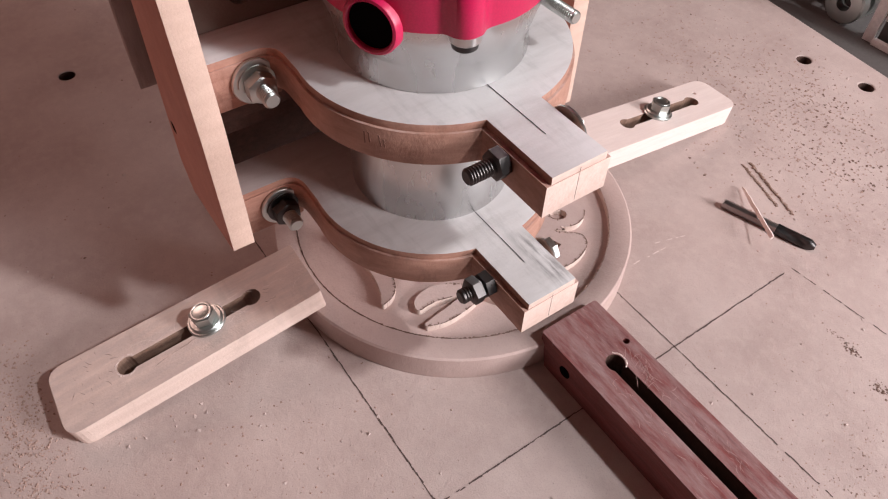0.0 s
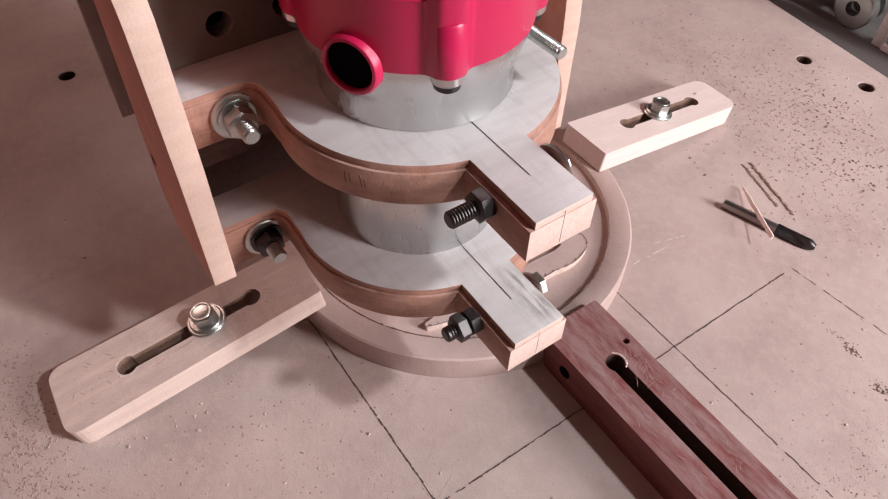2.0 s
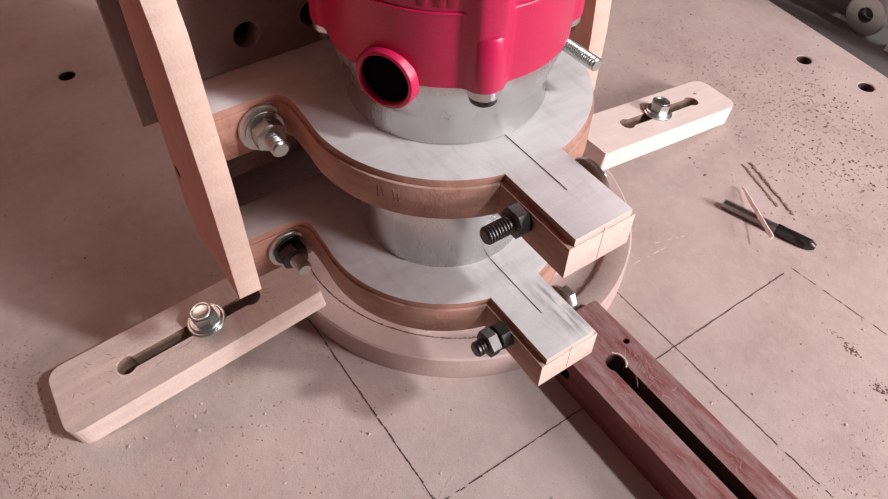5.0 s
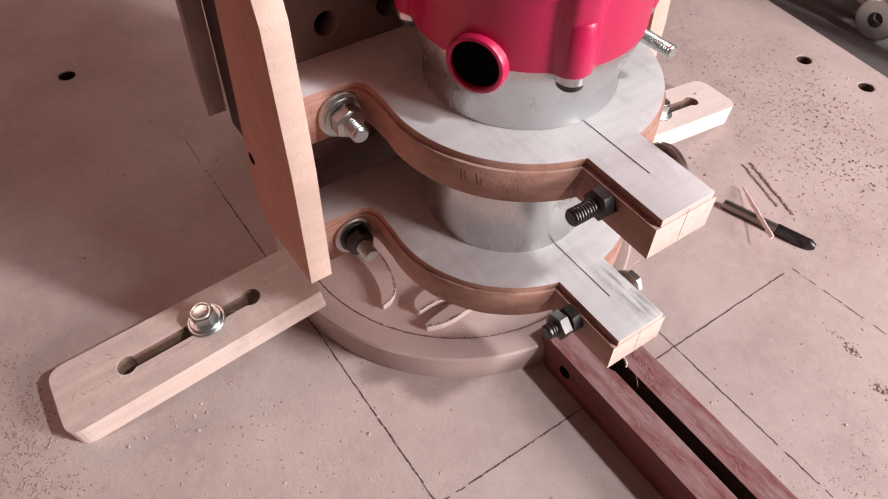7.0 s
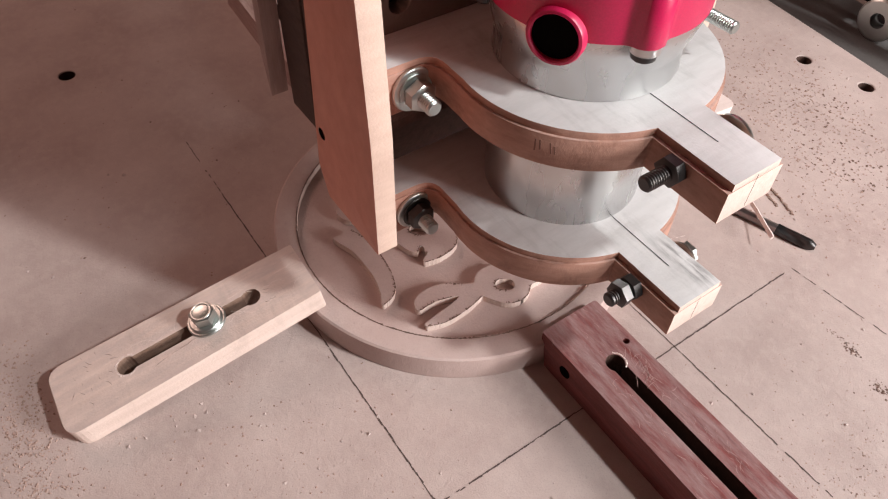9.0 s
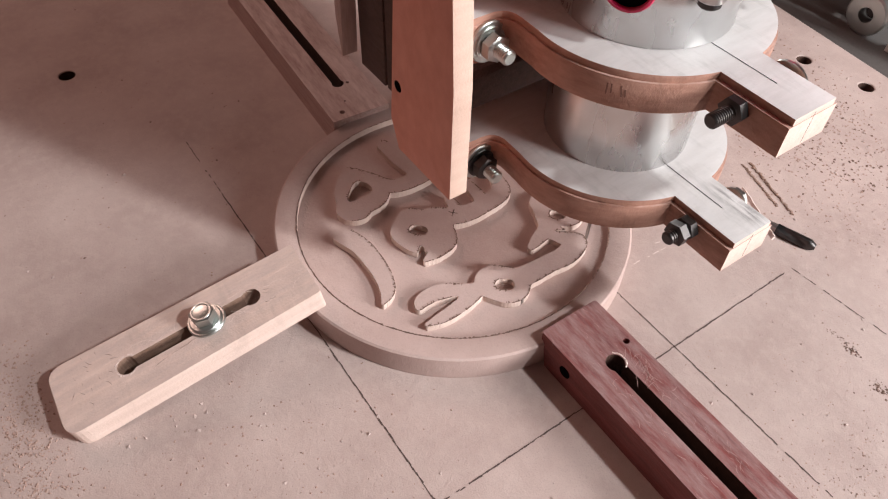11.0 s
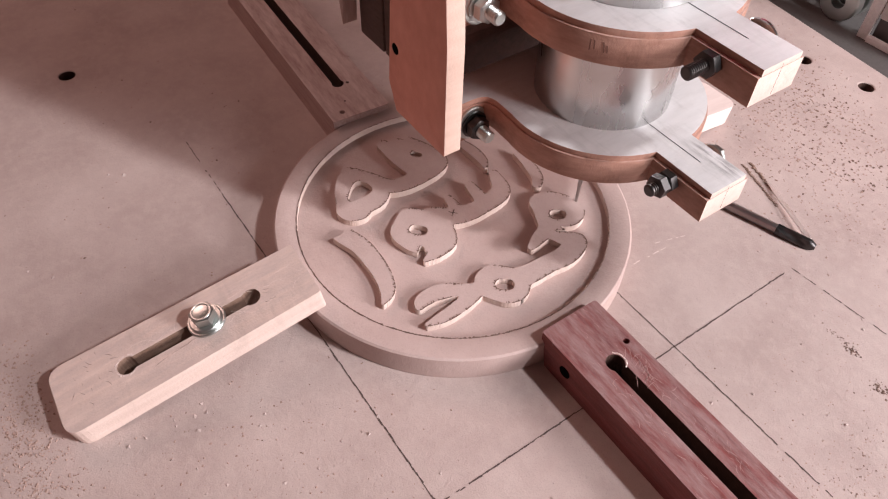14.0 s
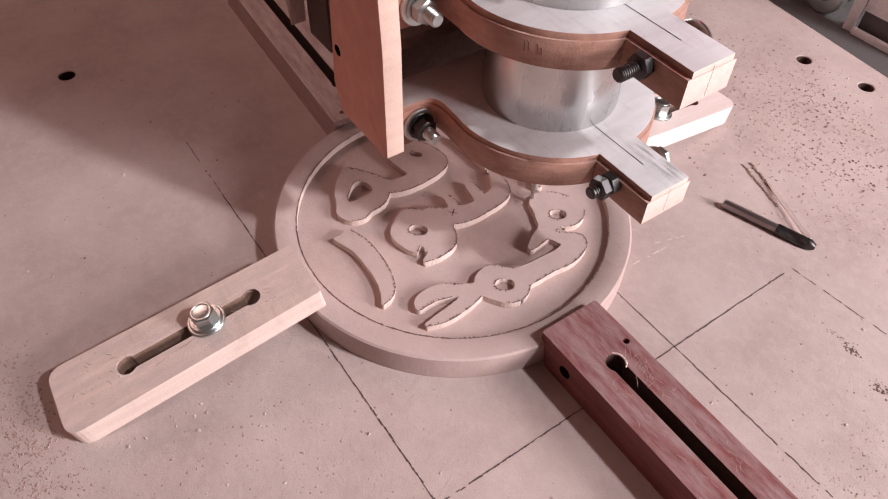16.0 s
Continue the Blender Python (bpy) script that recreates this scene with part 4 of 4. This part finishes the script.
def build_foot():
    foot = empty("gantry_foot", "white steel gantry bracket with bright bearing rollers on the rail", "gantry bracket")
    for y in (0.400, 0.418):
        bm = lathe([(0.006, 0), (0.0150, 0), (0.0165, 0.0012), (0.0165, 0.0085), (0.0150, 0.0097), (0.006, 0.0097), (0.006, 0)], 40)
        part("roller", bm, ZINC, foot, "bright steel bearing roller", m=pose(0.010, y, 0.0120) @ AXIS_Y)
    part("axle", lathe([(0, -0.075), (0.0058, -0.075), (0.0058, -0.016), (0, -0.016)], 20), BLACK_STEEL, foot, m=pose(0.010, 0.385, 0.0120) @ AXIS_Y)
    part("block", box(-0.050, 0.004, 0.392, 0.47, 0.020, 0.20, 0.002), VOID, foot, "black bearing block")
    part("post", box(0.036, 0.0445, 0.388, 0.3905, -0.0044, 0.20, 0.0005), WHITE, foot, "white steel post")
    part("flange", box(0.0448, 0.14, 0.386, 0.3905, -0.0044, 0.0006, 0.0005), WHITE, foot, "white steel flange")
    part("web", box(0.0448, 0.14, 0.394, 0.398, -0.0044, 0.014, 0.0005), RAIL, foot, "grey shaded web")
    part("cover", box(0.0448, 0.14, 0.391, 0.3935, 0.0145, 0.20, 0.0005), WHITE, foot, "white cover plate")
    return foot


build_rail()
foot = build_foot()


def motions():
    home = Vector((0.0640, -0.0208, 0.0))
    rows = [(0.0, -0.0282, -0.0193, 0.0048), (0.5, -0.0281, -0.0194, 0.0027), (1.0, -0.0285, -0.0222, 0.0), (1.5, -0.0254, -0.0299, 0),
            (2.0, -0.0198, -0.0318, 0), (2.5, -0.0163, -0.0266, 0), (3.0, -0.0153, -0.0154, 0), (3.5, -0.0129, -0.0137, 0),
            (4.0, -0.0125, -0.0260, 0), (4.2, -0.0120, -0.0310, 0), (6.3, -0.0040, -0.0074, 0), (6.5, -0.0039, -0.0043, 0), (7.0, 0, 0, 0), (7.5, 0.0061, 0.0067, 0),
            (8.0, 0.0078, 0.0158, 0), (8.5, 0.0049, 0.0244, 0), (9.0, 0.0017, 0.0297, 0), (9.2, 0.0018, 0.0343, 0), (11.3, -0.0121, 0.0734, 0), (11.5, -0.0150, 0.0722, 0),
            (12.0, -0.0208, 0.0631, 0), (12.5, -0.0185, 0.0701, 0), (13.0, -0.0192, 0.0786, 0), (13.5, -0.0247, 0.0841, 0),
            (14.0, -0.0330, 0.0863, 0), (14.5, -0.0402, 0.0843, 0), (15.0, -0.0454, 0.0792, 0), (15.5, -0.0483, 0.0715, 0), (16.0, -0.0462, 0.0636, 0)]
    path = [(t, pose(home.x + x, home.y + y, z)) for t, x, y, z in rows]
    for thing in (carriage, router):
        walk(thing, path)

    # the gantry's foot follows the depth of the path alone
    walk(foot, [(t, pose(x, 0, 0)) for t, x, y, z in rows])

    def laid(a, b, roll):
        a, b = Vector(a), Vector(b)
        x = (b - a).normalized()
        y = Vector((0, 0, 1)).cross(x).normalized()
        m = Matrix((x, y, x.cross(y))).transposed().to_4x4()
        return Matrix.Translation((a + b) / 2) @ m @ Matrix.Rotation(radians(roll), 4, "X")
    leaning = laid((0.0727, 0.1675, 0.0022), (0.1125, 0.1400, 0.0110), 62)
    nudged = laid((0.0732, 0.1670, 0.0022), (0.1128, 0.1405, 0.0110), 62)
    slid = laid((0.0731, 0.1680, 0.0022), (0.1194, 0.1490, 0.0110), 62)
    fallen = laid((0.0765, 0.1855, 0.0016), (0.1245, 0.1630, 0.0046), 22)
    walk(splinter, [(0, leaning), (9.2, leaning), (11.3, nudged), (11.6, nudged), (11.9, slid), (12.55, slid), (12.8, fallen), (16, fallen)])


motions()
